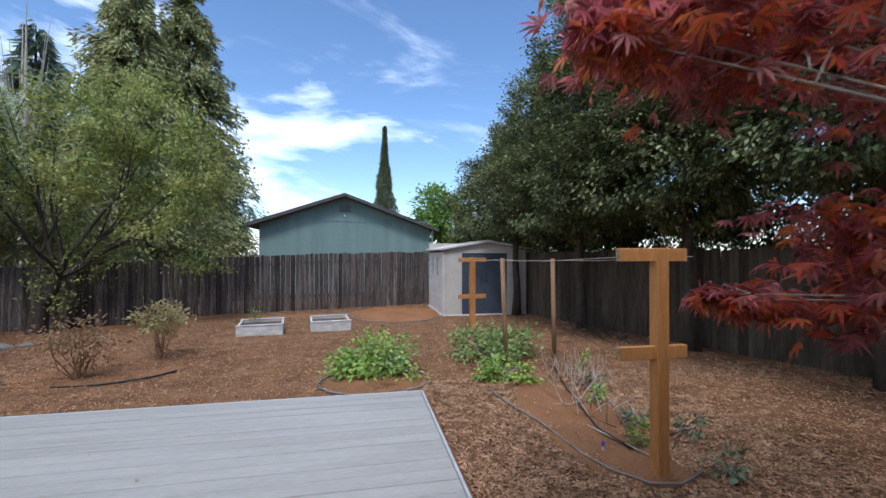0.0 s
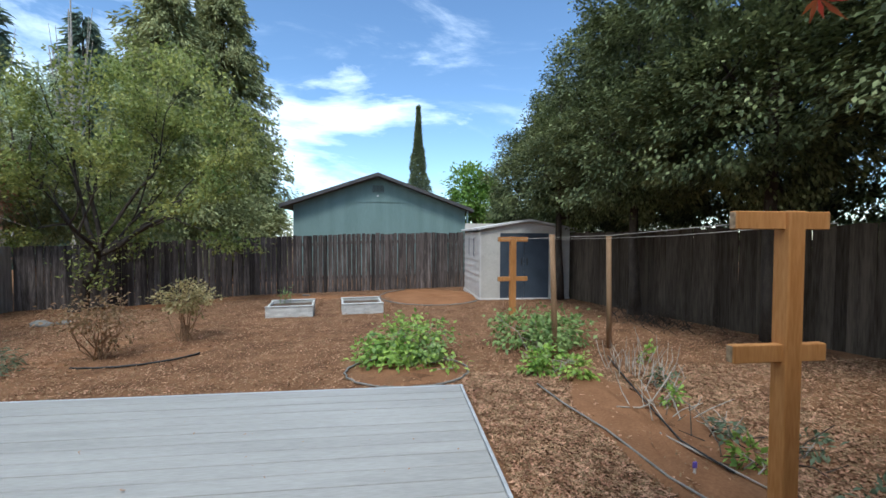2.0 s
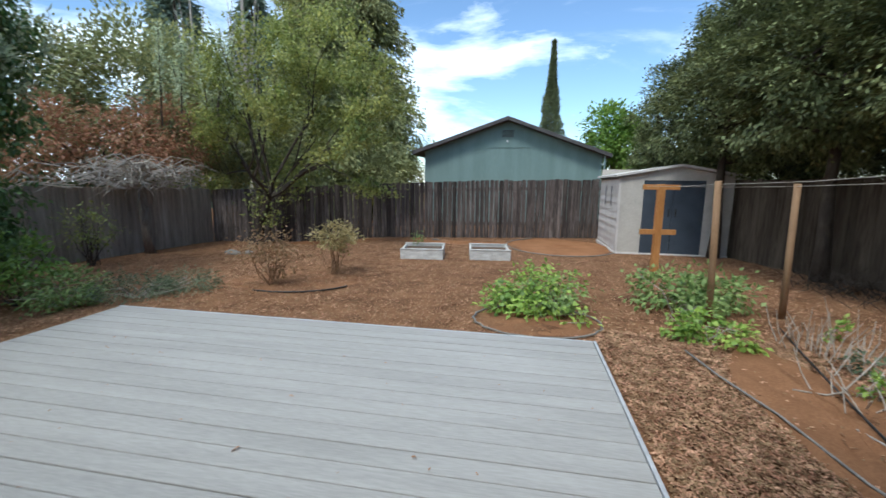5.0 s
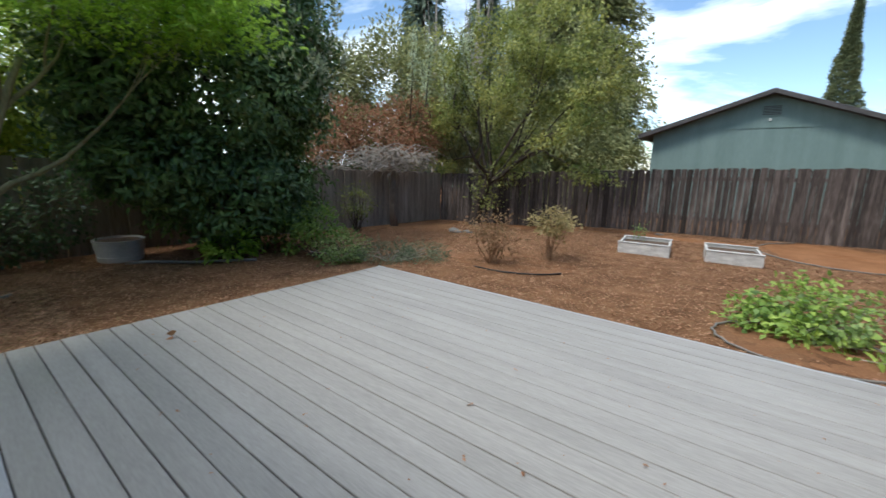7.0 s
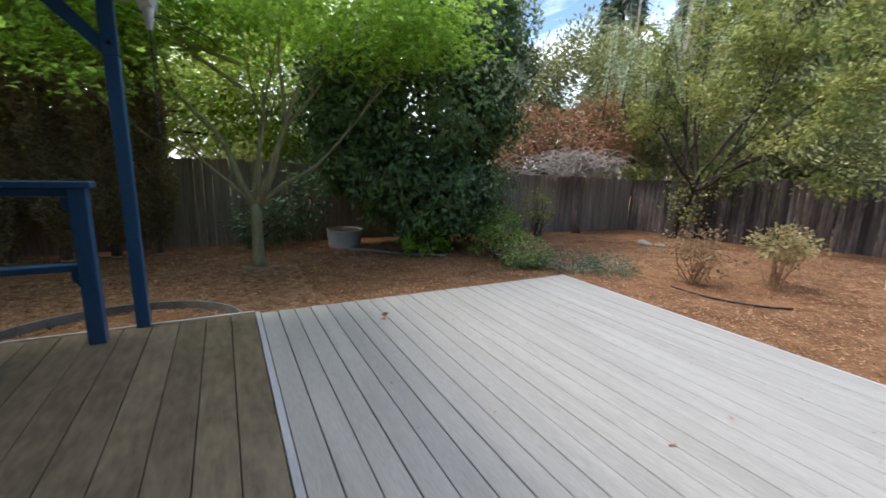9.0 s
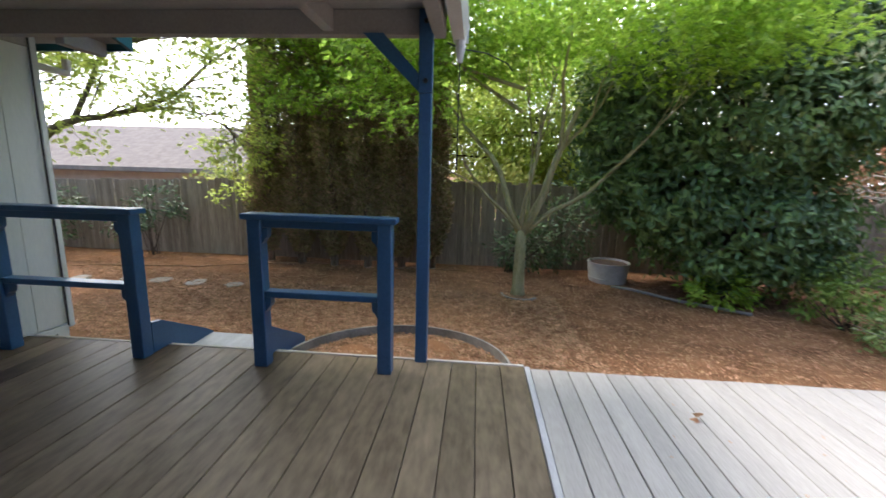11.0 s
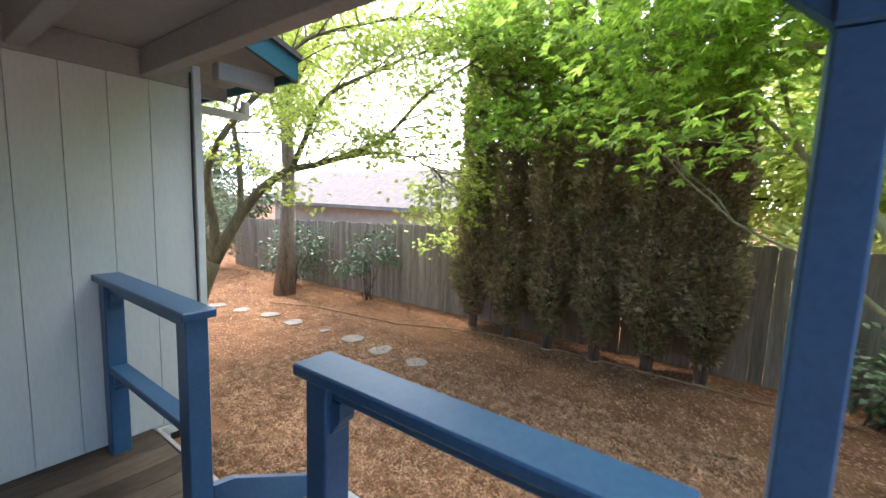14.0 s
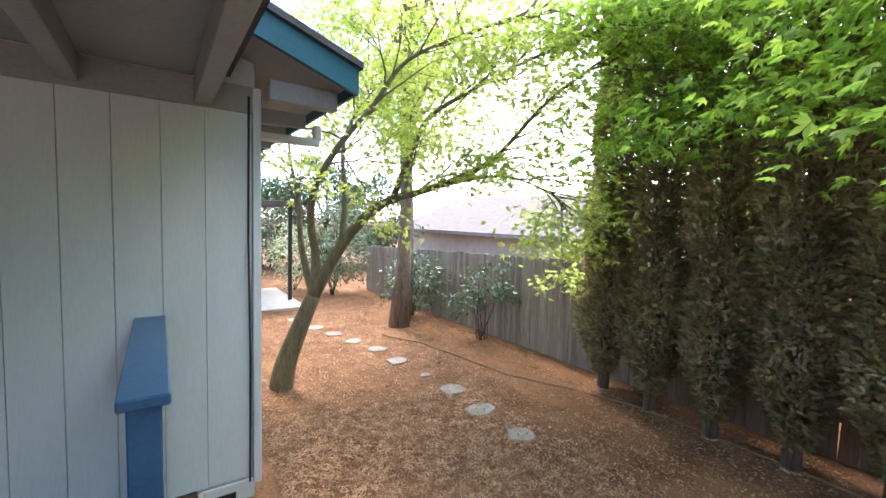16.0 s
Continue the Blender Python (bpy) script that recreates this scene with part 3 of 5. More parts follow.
# ---- house and porch ----
WY = -3.42   # the porch's back wall
def house():
    h = root("house", "white house with grooved wooden siding", "house", kind="structure")
    xs = [-4.36 + 0.04] + [-4.06 + 0.2215 * k for k in range(0, 37)]
    for a, b in zip(xs, xs[1:]):
        part("panel", box((a + 0.0015, WY - 0.02, 0.02), (b - 0.0015, WY, 2.62), 0.002), M_SIDING, h)
    part("wall", box((-4.34, WY - 0.16, -0.3), (4.1, WY - 0.021, 2.9)), M_SIDING, h)
    part("foundation", box((-4.33, WY - 0.12, -0.3), (-4.02, WY + 0.002, 0.0), 0.004), M_SIDING, h)
    part("corner_board", box((-4.375, WY - 0.10, -0.03), (-4.325, WY + 0.022, 2.56), 0.004), M_SIDING, h)
    part("side_wall", box((-4.36, -10.4, -0.3), (-4.22, WY - 0.1, 2.71)), M_SIDING, h)
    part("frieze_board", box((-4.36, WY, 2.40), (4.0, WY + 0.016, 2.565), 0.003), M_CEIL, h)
    part("end_wall", box((4.0, WY, -0.3), (4.14, 0.0, 2.58)), M_SIDING, h)
    # main roof, sloping down to the west
    bm = bmesh.new()
    prism(bm, [(-4.80, 2.58), (-4.80, 2.69), (0.5, 4.55), (5.5, 2.8), (5.5, 2.66), (0.5, 4.4)], -11.0, -2.95, "y")
    part("roof", bm, M_ROOFED, h)
    bm = bmesh.new()
    prism(bm, [(-4.83, 2.50), (-4.83, 2.65), (-3.0, 3.30), (-3.0, 3.15)], -2.95, -2.915, "y")
    part("rake_fascia", bm, M_TEAL, h, "teal painted fascia board")
    bm = bmesh.new()
    prism(bm, [(-4.85, 2.652), (-4.85, 2.69), (-3.0, 3.35), (-3.0, 3.302)], -3.0, -2.89, "y")
    part("drip_edge", bm, M_ROOFED, h)
    part("eave_fascia", box((-4.83, -11.0, 2.50), (-4.803, -2.955, 2.65), 0.004), M_TEAL, h, "teal painted fascia board")
    bm = bmesh.new()
    prism(bm, [(-4.80, 2.562), (-4.80, 2.576), (-3.0, 3.193), (-3.0, 3.179)], -11.0, -2.96, "y")
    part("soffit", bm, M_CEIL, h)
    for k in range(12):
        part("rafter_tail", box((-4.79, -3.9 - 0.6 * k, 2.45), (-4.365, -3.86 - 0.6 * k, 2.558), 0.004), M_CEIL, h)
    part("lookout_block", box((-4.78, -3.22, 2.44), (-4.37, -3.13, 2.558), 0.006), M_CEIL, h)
    part("gutter_pipe", box((-4.80, -3.59, 2.27), (-4.37, -3.53, 2.325), 0.01), M_ZINC, h, "white gutter pipe")
    part("gutter_elbow", box((-4.81, -3.59, 2.31), (-4.755, -3.53, 2.42), 0.01), M_ZINC, h, "white gutter pipe")
    bm = bmesh.new()
    tube(bm, [(-4.30, WY + 0.035, 0.0), (-4.305, WY + 0.035, 0.8), (-4.295, WY + 0.035, 1.6), (-4.30, WY + 0.035, 2.5)], [0.007] * 4, 6)
    part("cable", bm, M_DARK, h, "thin dark cable")
    part("vent", box((-4.22, WY - 0.001, -0.17), (-4.10, WY + 0.008, -0.06), 0.003), M_DARK, h, "small dark foundation vent")
    return h


house()


def porch_roof():
    p = root("porch_roof", "white painted porch roof with exposed beams", "porch roof", kind="structure")
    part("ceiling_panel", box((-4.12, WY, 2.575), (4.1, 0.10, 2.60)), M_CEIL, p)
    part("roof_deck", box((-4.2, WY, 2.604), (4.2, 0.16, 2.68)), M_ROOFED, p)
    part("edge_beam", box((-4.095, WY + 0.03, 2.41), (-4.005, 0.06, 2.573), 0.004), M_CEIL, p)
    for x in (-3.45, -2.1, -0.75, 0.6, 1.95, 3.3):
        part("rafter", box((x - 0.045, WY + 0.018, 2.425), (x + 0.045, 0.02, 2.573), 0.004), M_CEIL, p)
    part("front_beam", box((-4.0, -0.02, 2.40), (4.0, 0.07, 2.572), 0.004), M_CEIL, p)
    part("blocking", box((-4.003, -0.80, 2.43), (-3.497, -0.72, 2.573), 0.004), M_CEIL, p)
    # gutter along the front
    bm = bmesh.new()
    prism(bm, [(0.105, 2.42), (0.19, 2.42), (0.22, 2.53), (0.212, 2.53), (0.184, 2.428), (0.113, 2.428), (0.113, 2.56), (0.105, 2.56)], -4.24, 4.2, "x")
    part("gutter", bm, M_ZINC, p, "white metal gutter")
    part("gutter_end", box((-4.246, 0.105, 2.42), (-4.24, 0.215, 2.53)), M_ZINC, p)
    bm = bmesh.new()
    tube(bm, [(-4.17, 0.16, 2.42), (-4.17, 0.16, 2.36), (-4.17, 0.16, 2.27)], [0.038, 0.034, 0.018], 10)
    part("gutter_outlet", bm, M_ZINC, p, "white funnel outlet")
    bm = bmesh.new()
    for k in range(22):
        z = 2.27 - k * 0.035
        tube(bm, [(-4.17, 0.16, z), (-4.17 + (0.006 if k % 2 else -0.006), 0.16, z - 0.02), (-4.17, 0.16, z - 0.033)], [0.004, 0.006, 0.004], 5)
    part("rain_chain", bm, M_DARK, p, "thin hanging chain")
    bm = bmesh.new()
    tube(bm, [(-4.05, 0.08, 2.37), (-4.3, 0.16, 2.40), (-4.6, 0.35, 2.45), (-4.9, 0.55, 2.44), (-5.0, 0.6, 2.40)], [0.006] * 5, 5)
    part("wire", bm, M_DARK, p, "thin dark wire")


porch_roof()


def porch_post():
    p = root("porch_post", "blue painted square porch post with diagonal brace", "porch post", at=(-4.0, -0.06, 0.012))
    part("shaft", box((-4.047, -0.107, 0.012), (-3.957, -0.017, 2.02), 0.006), M_BLUE, p)
    part("lap_plate", box((-4.0, -0.112, 2.02), (-3.95, -0.012, 2.56), 0.006), M_BLUE, p)
    bm = bmesh.new()
    prism(bm, [(-0.113, 2.03), (-0.113, 2.15), (-0.36, 2.408), (-0.50, 2.408)], -4.0, -3.96, "x")
    part("brace", bm, M_BLUE, p)
    for z in (2.10, 2.48):
        bm = bmesh.new()
        bmesh.ops.create_cone(bm, cap_ends=True, segments=10, radius1=0.018, radius2=0.015, depth=0.014, matrix=Matrix.Translation((-3.944, -0.062, z)) @ Matrix.Rotation(radians(90), 4, "Y"))
        part("bolt", bm, M_DARK, p, "dark carriage bolt")
    return p


porch_post()
FL = 0.012


def bracket(y, z, way, parent):
    """A small scrolled bracket beside a post, under a rail."""
    bm = bmesh.new()
    poly = [(0, 0), (0.042, 0), (0.042, -0.05), (0.034, -0.072), (0.018, -0.085), (0.012, -0.10), (0, -0.115)]
    prism(bm, [(y + way * a, z + b) for a, b in poly], -3.805, -3.745, "x")
    part("bracket", bm, M_BLUE, parent)


def railing(label, ya, yb, group):
    """Posts, cap, under-rail and middle rail between the post centres ya and yb."""
    r = root("porch_railing", label, "railing", group, at=(-3.775, (ya + yb) / 2, FL))
    for y in (ya, yb):
        part("post", box((-3.825, y - 0.05, FL), (-3.725, y + 0.05, 1.12), 0.005), M_BLUE, r)
    part("cap_rail", box((-3.85, ya - 0.085, 1.122), (-3.70, yb + 0.085, 1.163), 0.006), M_BLUE, r)
    part("under_rail", box((-3.80, ya + 0.052, 1.065), (-3.75, yb - 0.052, 1.119), 0.004), M_BLUE, r)
    part("middle_rail", box((-3.825, ya + 0.052, 0.555), (-3.73, yb - 0.052, 0.60), 0.005), M_BLUE, r)
    for y, w in ((ya + 0.051, 1), (yb - 0.051, -1)):
        bracket(y, 1.063, w, r)
        bracket(y, 0.553, w, r)
    return r


railing("blue painted wooden railing beside the house wall", -3.32, -2.21, "porch railings")
railing("blue painted wooden railing between step and post", -1.235, -0.30, "porch railings")


def porch_step():
    s = root("porch_step", "grey wooden step between blue side boards", "step", at=(-4.25, -1.72, -0.26))
    part("tread", box((-4.54, -2.158, -0.125), (-4.035, -1.29, -0.09), 0.004), M_TRIM, s)
    part("riser", box((-4.51, -2.15, -0.28), (-4.48, -1.30, -0.127)), M_TRIM, s)
    for y in (-2.198, -1.286):
        bm = bmesh.new()
        prism(bm, [(-4.034, -0.30), (-4.034, 0.022), (-3.828, 0.022), (-3.828, 0.27), (-3.93, 0.255), (-4.46, -0.02), (-4.56, -0.09), (-4.56, -0.30)], y, y + 0.038, "y")
        part("side_board", bm, M_BLUE, s, "blue painted side board")
    part("upright", box((-3.86, -1.33, 0.02), (-3.828, -1.287, 0.27), 0.004), M_BLUE, s)


porch_step()


def curve_strip(name, pts, h, t, material, label, category, lift=0.0):
    bm = bmesh.new()
    prev = None
    for i, (x, y) in enumerate(pts):
        a = Vector(pts[max(0, i - 1)]); b = Vector(pts[min(len(pts) - 1, i + 1)])
        n = Vector((-(b - a).y, (b - a).x)).normalized() * t / 2
        z = gz(x, y)
        ring = [bm.verts.new(v) for v in ((x - n.x, y - n.y, z - 0.04), (x + n.x, y + n.y, z - 0.04), (x + n.x, y + n.y, z + h + lift), (x - n.x, y - n.y, z + h + lift))]
        if prev:
            for q in range(4):
                bm.faces.new((prev[q], prev[(q + 1) % 4], ring[(q + 1) % 4], ring[q]))
        else:
            bm.faces.new(ring[::-1])
        prev = ring
    bm.faces.new(prev)
    return tagged(part(name, bm, material), label, category)


def hose(name, pts, r, label, material=None, lift=0.0):
    bm = bmesh.new()
    tube(bm, [(x, y, gz(x, y) + r * 0.8 + 0.012 + lift) for x, y in pts], [r] * len(pts), 6)
    return tagged(part(name, bm, material or M_HOSE, smooth=True), label, "hose")


def arc(cx, cy, rx, ry, a0, a1, n=28, wob=0.0):
    return [(cx + rx * (1 + wob * math.sin(3.1 * k)) * math.cos(radians(a0 + (a1 - a0) * k / n)), cy + ry * (1 + wob * math.sin(2.3 * k)) * math.sin(radians(a0 + (a1 - a0) * k / n))) for k in range(n + 1)]


curve_strip("bed_edging", arc(-4.0, -0.27, 1.05, 0.92, 93, 267), 0.075, 0.02, M_EDGE, "curved grey edging strip beside the porch", "garden edging", 0.02)
hose("drip_hose", arc(0.33, 5.15, 0.66, 0.56, 0, 350, 40, 0.02), 0.011, "grey drip hose looped round a small bed", M_EDGE)
hose("drip_hose", arc(1.15, 11.9, 1.35, 1.85, 120, 330, 30, 0.01), 0.012, "grey hose curved round the bare soil", M_EDGE)
hose("drip_hose", arc(-3.1, 6.35, 0.9, 0.75, 255, 345, 18, 0.01), 0.012, "dark hose curved below two shrubs")
hose("drip_hose", [(1.55, 4.5), (1.6, 4.0), (1.72, 3.5), (1.75, 3.2), (1.78, 2.9), (1.86, 2.65), (2.0, 2.45), (2.2, 2.4), (2.45, 2.5)], 0.008, "dark drip hose along the trellis bed", M_EDGE, 0.02)
hose("drip_hose", [(2.75, 5.4), (2.5, 4.6), (2.3, 3.9), (2.15, 3.3), (2.2, 2.9)], 0.007, "dark drip hose along the trellis bed", None, 0.018)
hose("drip_hose", [(-7.0, -6.9), (-7.35, -6.2), (-7.5, -5.2), (-7.6, -4.4), (-7.95, -3.7), (-8.2, -2.9), (-8.2, -1.5), (-8.15, 0.2)], 0.010, "brown hose along the soil strip", M_STAKE)
hose("drip_hose", [(-6.4, 3.95), (-6.9, 3.2), (-7.4, 2.75), (-7.5, 2.5)], 0.022, "grey edging pipe in front of the laurel", M_EDGE)

# ---- back yard things ----
def planter(x, y, w, d, rot, label):
    z = gz(x, y)
    p = root("planter_box", label, "planter box", "planter boxes", at=(x, y, z))
    R = Matrix.Translation((x, y, z)) @ Matrix.Rotation(radians(rot), 4, "Z")
    for lo, hi in (((-w / 2, -d / 2, -0.02), (w / 2, -d / 2 + 0.04, 0.21)), ((-w / 2, d / 2 - 0.04, -0.02), (w / 2, d / 2, 0.21)), ((-w / 2, -d / 2 + 0.041, -0.02), (-w / 2 + 0.04, d / 2 - 0.041, 0.21)), ((w / 2 - 0.04, -d / 2 + 0.041, -0.02), (w / 2, d / 2 - 0.041, 0.21))):
        part("board", box(lo, hi, 0.006, m=R), M_BOX, p)
    part("top_trim", box((-w / 2 - 0.01, -d / 2 - 0.01, 0.212), (w / 2 + 0.01, -d / 2 + 0.05, 0.232), 0.004, m=R), M_BOX, p)
    part("top_trim", box((-w / 2 - 0.01, d / 2 - 0.05, 0.212), (w / 2 + 0.01, d / 2 + 0.01, 0.232), 0.004, m=R), M_BOX, p)
    part("soil", box((-w / 2 + 0.042, -d / 2 + 0.042, 0.0), (w / 2 - 0.042, d / 2 - 0.042, 0.16), m=R), M_SOIL, p, "dark potting soil")


planter(-1.86, 9.27, 0.86, 0.88, 8, "whitewashed weathered wooden planter box on mulch")
planter(-0.50, 9.54, 0.82, 0.88, 8, "whitewashed weathered wooden planter box on mulch")


def tpost(x, y, rot, top, arm, z1, z2, label, w=0.09, off=0.0):
    z = gz(x, y)
    t = root("trellis_post", label, "trellis post", "trellis posts", at=(x, y, z))
    R = Matrix.Translation((x, y, 0)) @ Matrix.Rotation(radians(rot), 4, "Z")
    part("upright", box((-w / 2, -w / 2, z - 0.1), (w / 2, w / 2, top), 0.005, m=R), M_CEDAR, t)
    for zz in (z1, z2):
        a = part("crossarm", box((off - arm / 2, -0.022, zz - 0.045), (off + arm / 2, 0.022, zz + 0.045), 0.004, m=R), M_CEDAR, t)
        for sx in (-1, 1):
            part("end_grain", box((off + sx * (arm / 2 + 0.0005) - 0.002, -0.018, zz - 0.041), (off + sx * (arm / 2 + 0.0005) + 0.002, 0.018, zz + 0.041), m=R), M_ENDG, a)
    return t


tpost(2.165, 2.565, 0, 1.478, 0.52, 1.431, 0.765, "orange-brown cedar trellis post with two crossarms", 0.09, -0.055)
tpost(2.52, 8.7, 6, 1.345, 0.62, 1.295, 0.51, "orange-brown cedar trellis post near the shed", 0.11)


def stake(x, y, top, lx, ly, r):
    z = gz(x, y)
    bm = bmesh.new()
    tube(bm, [(x, y, z - 0.1), (x + lx * 0.5, y + ly * 0.5, (z + top) / 2), (x + lx, y + ly, top)], [r, r * 0.97, r * 0.93], 8)
    return tagged(part("wooden_stake", bm, M_STAKE, smooth=True), "old brown round wooden stake", "stake", "trellis stakes")


stake(2.10, 5.42, 1.375, -0.06, 0.0, 0.035)
stake(3.04, 5.9, 1.36, -0.03, 0.0, 0.035)


def wire(name, pts, label="thin sagging trellis wire"):
    bm = bmesh.new()
    tube(bm, pts, [0.0028] * len(pts), 4)
    return tagged(part(name, bm, M_TWIG), label, "wire")


wire("trellis_wire", [(1.95, 2.56, 1.42), (2.0, 4.0, 1.36), (2.05, 5.42, 1.34), (2.15, 7.0, 1.31), (2.25, 8.62, 1.31)])
wire("trellis_wire", [(2.43, 2.56, 1.42), (2.7, 4.2, 1.36), (3.0, 5.9, 1.33), (2.9, 7.3, 1.31), (2.8, 8.62, 1.31)])


def shed():
    s = root("garden_shed", "beige shed with dark slate double doors", "shed", at=(3.4, 12.1, -0.28))
    z0 = -0.30
    x0, x1, y0, y1 = 2.34, 4.85, 11.0, 13.3
    # front: beige panels either side of the door opening
    part("front_panel", box((x0 + 0.03, y0, z0), (2.86, y0 + 0.05, 1.50), 0.004), M_SHEDP, s)
    part("front_panel", box((4.15, y0, z0), (x1, y0 + 0.05, 1.50), 0.004), M_SHEDP, s)
    part("header", box((2.862, y0 + 0.001, 1.44), (4.148, y0 + 0.05, 1.58)), M_SHEDP, s)
    for a, b in ((2.865, 3.49), (3.50, 4.145)):
        d = part("door", box((a, y0 + 0.012, z0 + 0.05), (b, y0 + 0.045, 1.438), 0.004), M_SHEDD, s, "dark slate door leaf")
        hx = b - 0.09 if b < 3.6 else a + 0.05
        part("handle", box((hx, y0 - 0.02, 0.62), (hx + 0.03, y0 + 0.010, 0.80), 0.006), M_DARK, d)
    # side: lapped planks
    for k in range(9):
        zz = z0 + 0.10 + k * 0.185
        bm = bmesh.new()
        prism(bm, [(x0 + 0.03, zz), (x0 - 0.012, zz), (x0 + 0.008, zz + 0.184), (x0 + 0.03, zz + 0.184)], y0 + 0.06, y1, "y")
        part("lap_board", bm, M_SHEDW, s)
    part("corner_post", box((x0 - 0.018, y0 - 0.012, z0), (x0 + 0.03, y0 + 0.058, 1.50), 0.008), M_SHEDW, s)
    part("base", box((x0 - 0.035, y0 - 0.03, z0 - 0.03), (x1 + 0.03, y1 + 0.03, z0 + 0.075), 0.01), M_SHEDW, s)
    part("back_wall", box((x0, y1 - 0.05, z0), (x1, y1, 1.75)), M_SHEDP, s)
    part("far_wall", box((x1 - 0.05, y0 + 0.05, z0), (x1, y1 - 0.05, 1.5)), M_SHEDP, s)
    for y in (11.75, 12.45):
        w = part("window_slit", box((x0 - 0.02, y - 0.07, 0.78), (x0 - 0.008, y + 0.07, 1.34), 0.003), M_SHEDW, s)
        part("pane", box((x0 - 0.024, y - 0.035, 0.82), (x0 - 0.0205, y + 0.035, 1.30)), M_SHEDD, w)
    bm = bmesh.new()
    prism(bm, [(x0 - 0.10, 1.51), (x0 - 0.10, 1.56), (3.6, 1.80), (x1 + 0.1, 1.56), (x1 + 0.1, 1.51), (3.6, 1.75)], y0 - 0.10, y1 + 0.1, "y")
    part("roof", bm, M_SHEDW, s)
    bm = bmesh.new()
    prism(bm, [(x0 + 0.05, 1.50), (3.6, 1.745), (x1 - 0.05, 1.50)], y0 + 0.002, y0 + 0.04, "y")
    part("gable", bm, M_SHEDP, s)


shed()


def green_house():
    h = root("neighbour_house", "sage green neighbour house with dark gable roof", "house", at=(-0.4, 19, -0.4))
    y = 18.6
    bm = bmesh.new()
    prism(bm, [(-4.0, -0.5), (-4.0, 2.72), (-0.5, 3.85), (3.25, 2.52), (3.25, -0.5)], y, y + 9, "y")
    part("wall", bm, M_HOUSE, h)
    for x in np.arange(-3.9, 3.2, 0.3):
        top = 2.70 + (x + 4.0) * 0.32 if x < -0.5 else 2.52 + (3.25 - x) * 0.35
        part("groove_batten", box((x, y - 0.008, 0.2), (x + 0.02, y - 0.0005, min(top, 2.78) - 0.03)), M_HOUSE, h)
    part("band_board", box((-4.0, y - 0.022, 2.80), (3.0, y - 0.009, 2.84)), M_HOUSE, h)
    bm = bmesh.new()
    prism(bm, [(-4.45, 2.50), (-4.45, 2.66), (-0.5, 4.0), (3.55, 2.52), (3.55, 2.38), (-0.5, 3.86)], y - 0.45, y + 9.4, "y")
    part("roof", bm, M_ROOFED, h)
    v = part("gable_vent", box((-0.78, y - 0.03, 3.18), (-0.22, y - 0.002, 3.54), 0.004), M_HOUSE, h)
    for k in range(6):
        part("slat", box((-0.74, y - 0.045, 3.22 + k * 0.05), (-0.26, y - 0.031, 3.245 + k * 0.05)), M_ROOFED, v)
    part("lamp_box", box((-0.55, y - 0.06, 3.02), (-0.48, y - 0.002, 3.10), 0.01), M_ZINC, h)
    bm = bmesh.new()
    tube(bm, [(3.3, y - 0.3, 2.45), (3.3, y - 0.3, 1.0)], [0.04, 0.04], 8)
    part("downspout", bm, M_HOUSE, h)


green_house()


def west_house():
    h = root("neighbour_house", "neighbour house with pale shingle roof beyond the fence", "house", at=(-17, -9, -0.4))
    part("wall", box((-21, -19, -0.5), (-14.6, -7.2, 1.3)), M_CONC, h)
    bm = bmesh.new()
    prism(bm, [(-14.0, 1.2), (-14.0, 1.33), (-17.8, 3.0), (-21.6, 1.33), (-21.6, 1.2), (-17.8, 2.86)], -19.6, -6.8, "y")
    part("roof", bm, M_SHINGLE, h)
    part("fascia", box((-14.0, -19.6, 1.22), (-13.95, -6.8, 1.36)), M_EDGE, h)


west_house()


def south_wing():
    h = root("house_wing", "pale green wing of the house with dark roof edge", "house", kind="structure")
    part("wall", box((-5.75, -14.5, -0.3), (-4.4, -11.05, 2.3)), M_SIDING, h)
    part("roof", box((-6.5, -15.0, 2.0), (-4.0, -10.5, 2.12), 0.01), M_ROOFED, h)
    part("post", box((-6.42, -10.65, -0.25), (-6.34, -10.57, 2.0), 0.004), M_DARK, h)
    tagged(part("patio_slab", box((-6.5, -12.5, -0.28), (-4.4, -9.7, -0.21), 0.01), M_CONC), "pale concrete patio slab", "patio", kind="structure")


south_wing()


def tub():
    x, y = -7.98, 2.58
    z = gz(x, y)
    p = root("planting_tub", "round pale galvanised metal planting tub", "planting tub", at=(x, y, z))
    prof = [(0.0, 0.0), (0.285, 0.0), (0.295, 0.03), (0.31, 0.10), (0.303, 0.105), (0.315, 0.20), (0.322, 0.205), (0.33, 0.33), (0.342, 0.335), (0.342, 0.355), (0.322, 0.355), (0.315, 0.30), (0.0, 0.30)]
    bm = bmesh.new()
    rings = []
    for r, h in prof:
        rings.append([bm.verts.new((x + max(r, 0.004) * math.cos(k * math.pi / 14), y + max(r, 0.004) * math.sin(k * math.pi / 14), z - 0.02 + h)) for k in range(28)])
    for a, b in zip(rings, rings[1:]):
        for k in range(28):
            bm.faces.new((a[k], a[(k + 1) % 28], b[(k + 1) % 28], b[k]))
    part("tub", bm, M_POT, p)
    bm = bmesh.new()
    bmesh.ops.create_cone(bm, cap_ends=True, segments=20, radius1=0.312, radius2=0.30, depth=0.03, matrix=Matrix.Translation((x, y, z + 0.295)))
    part("soil", bm, M_SOIL, p)


tub()


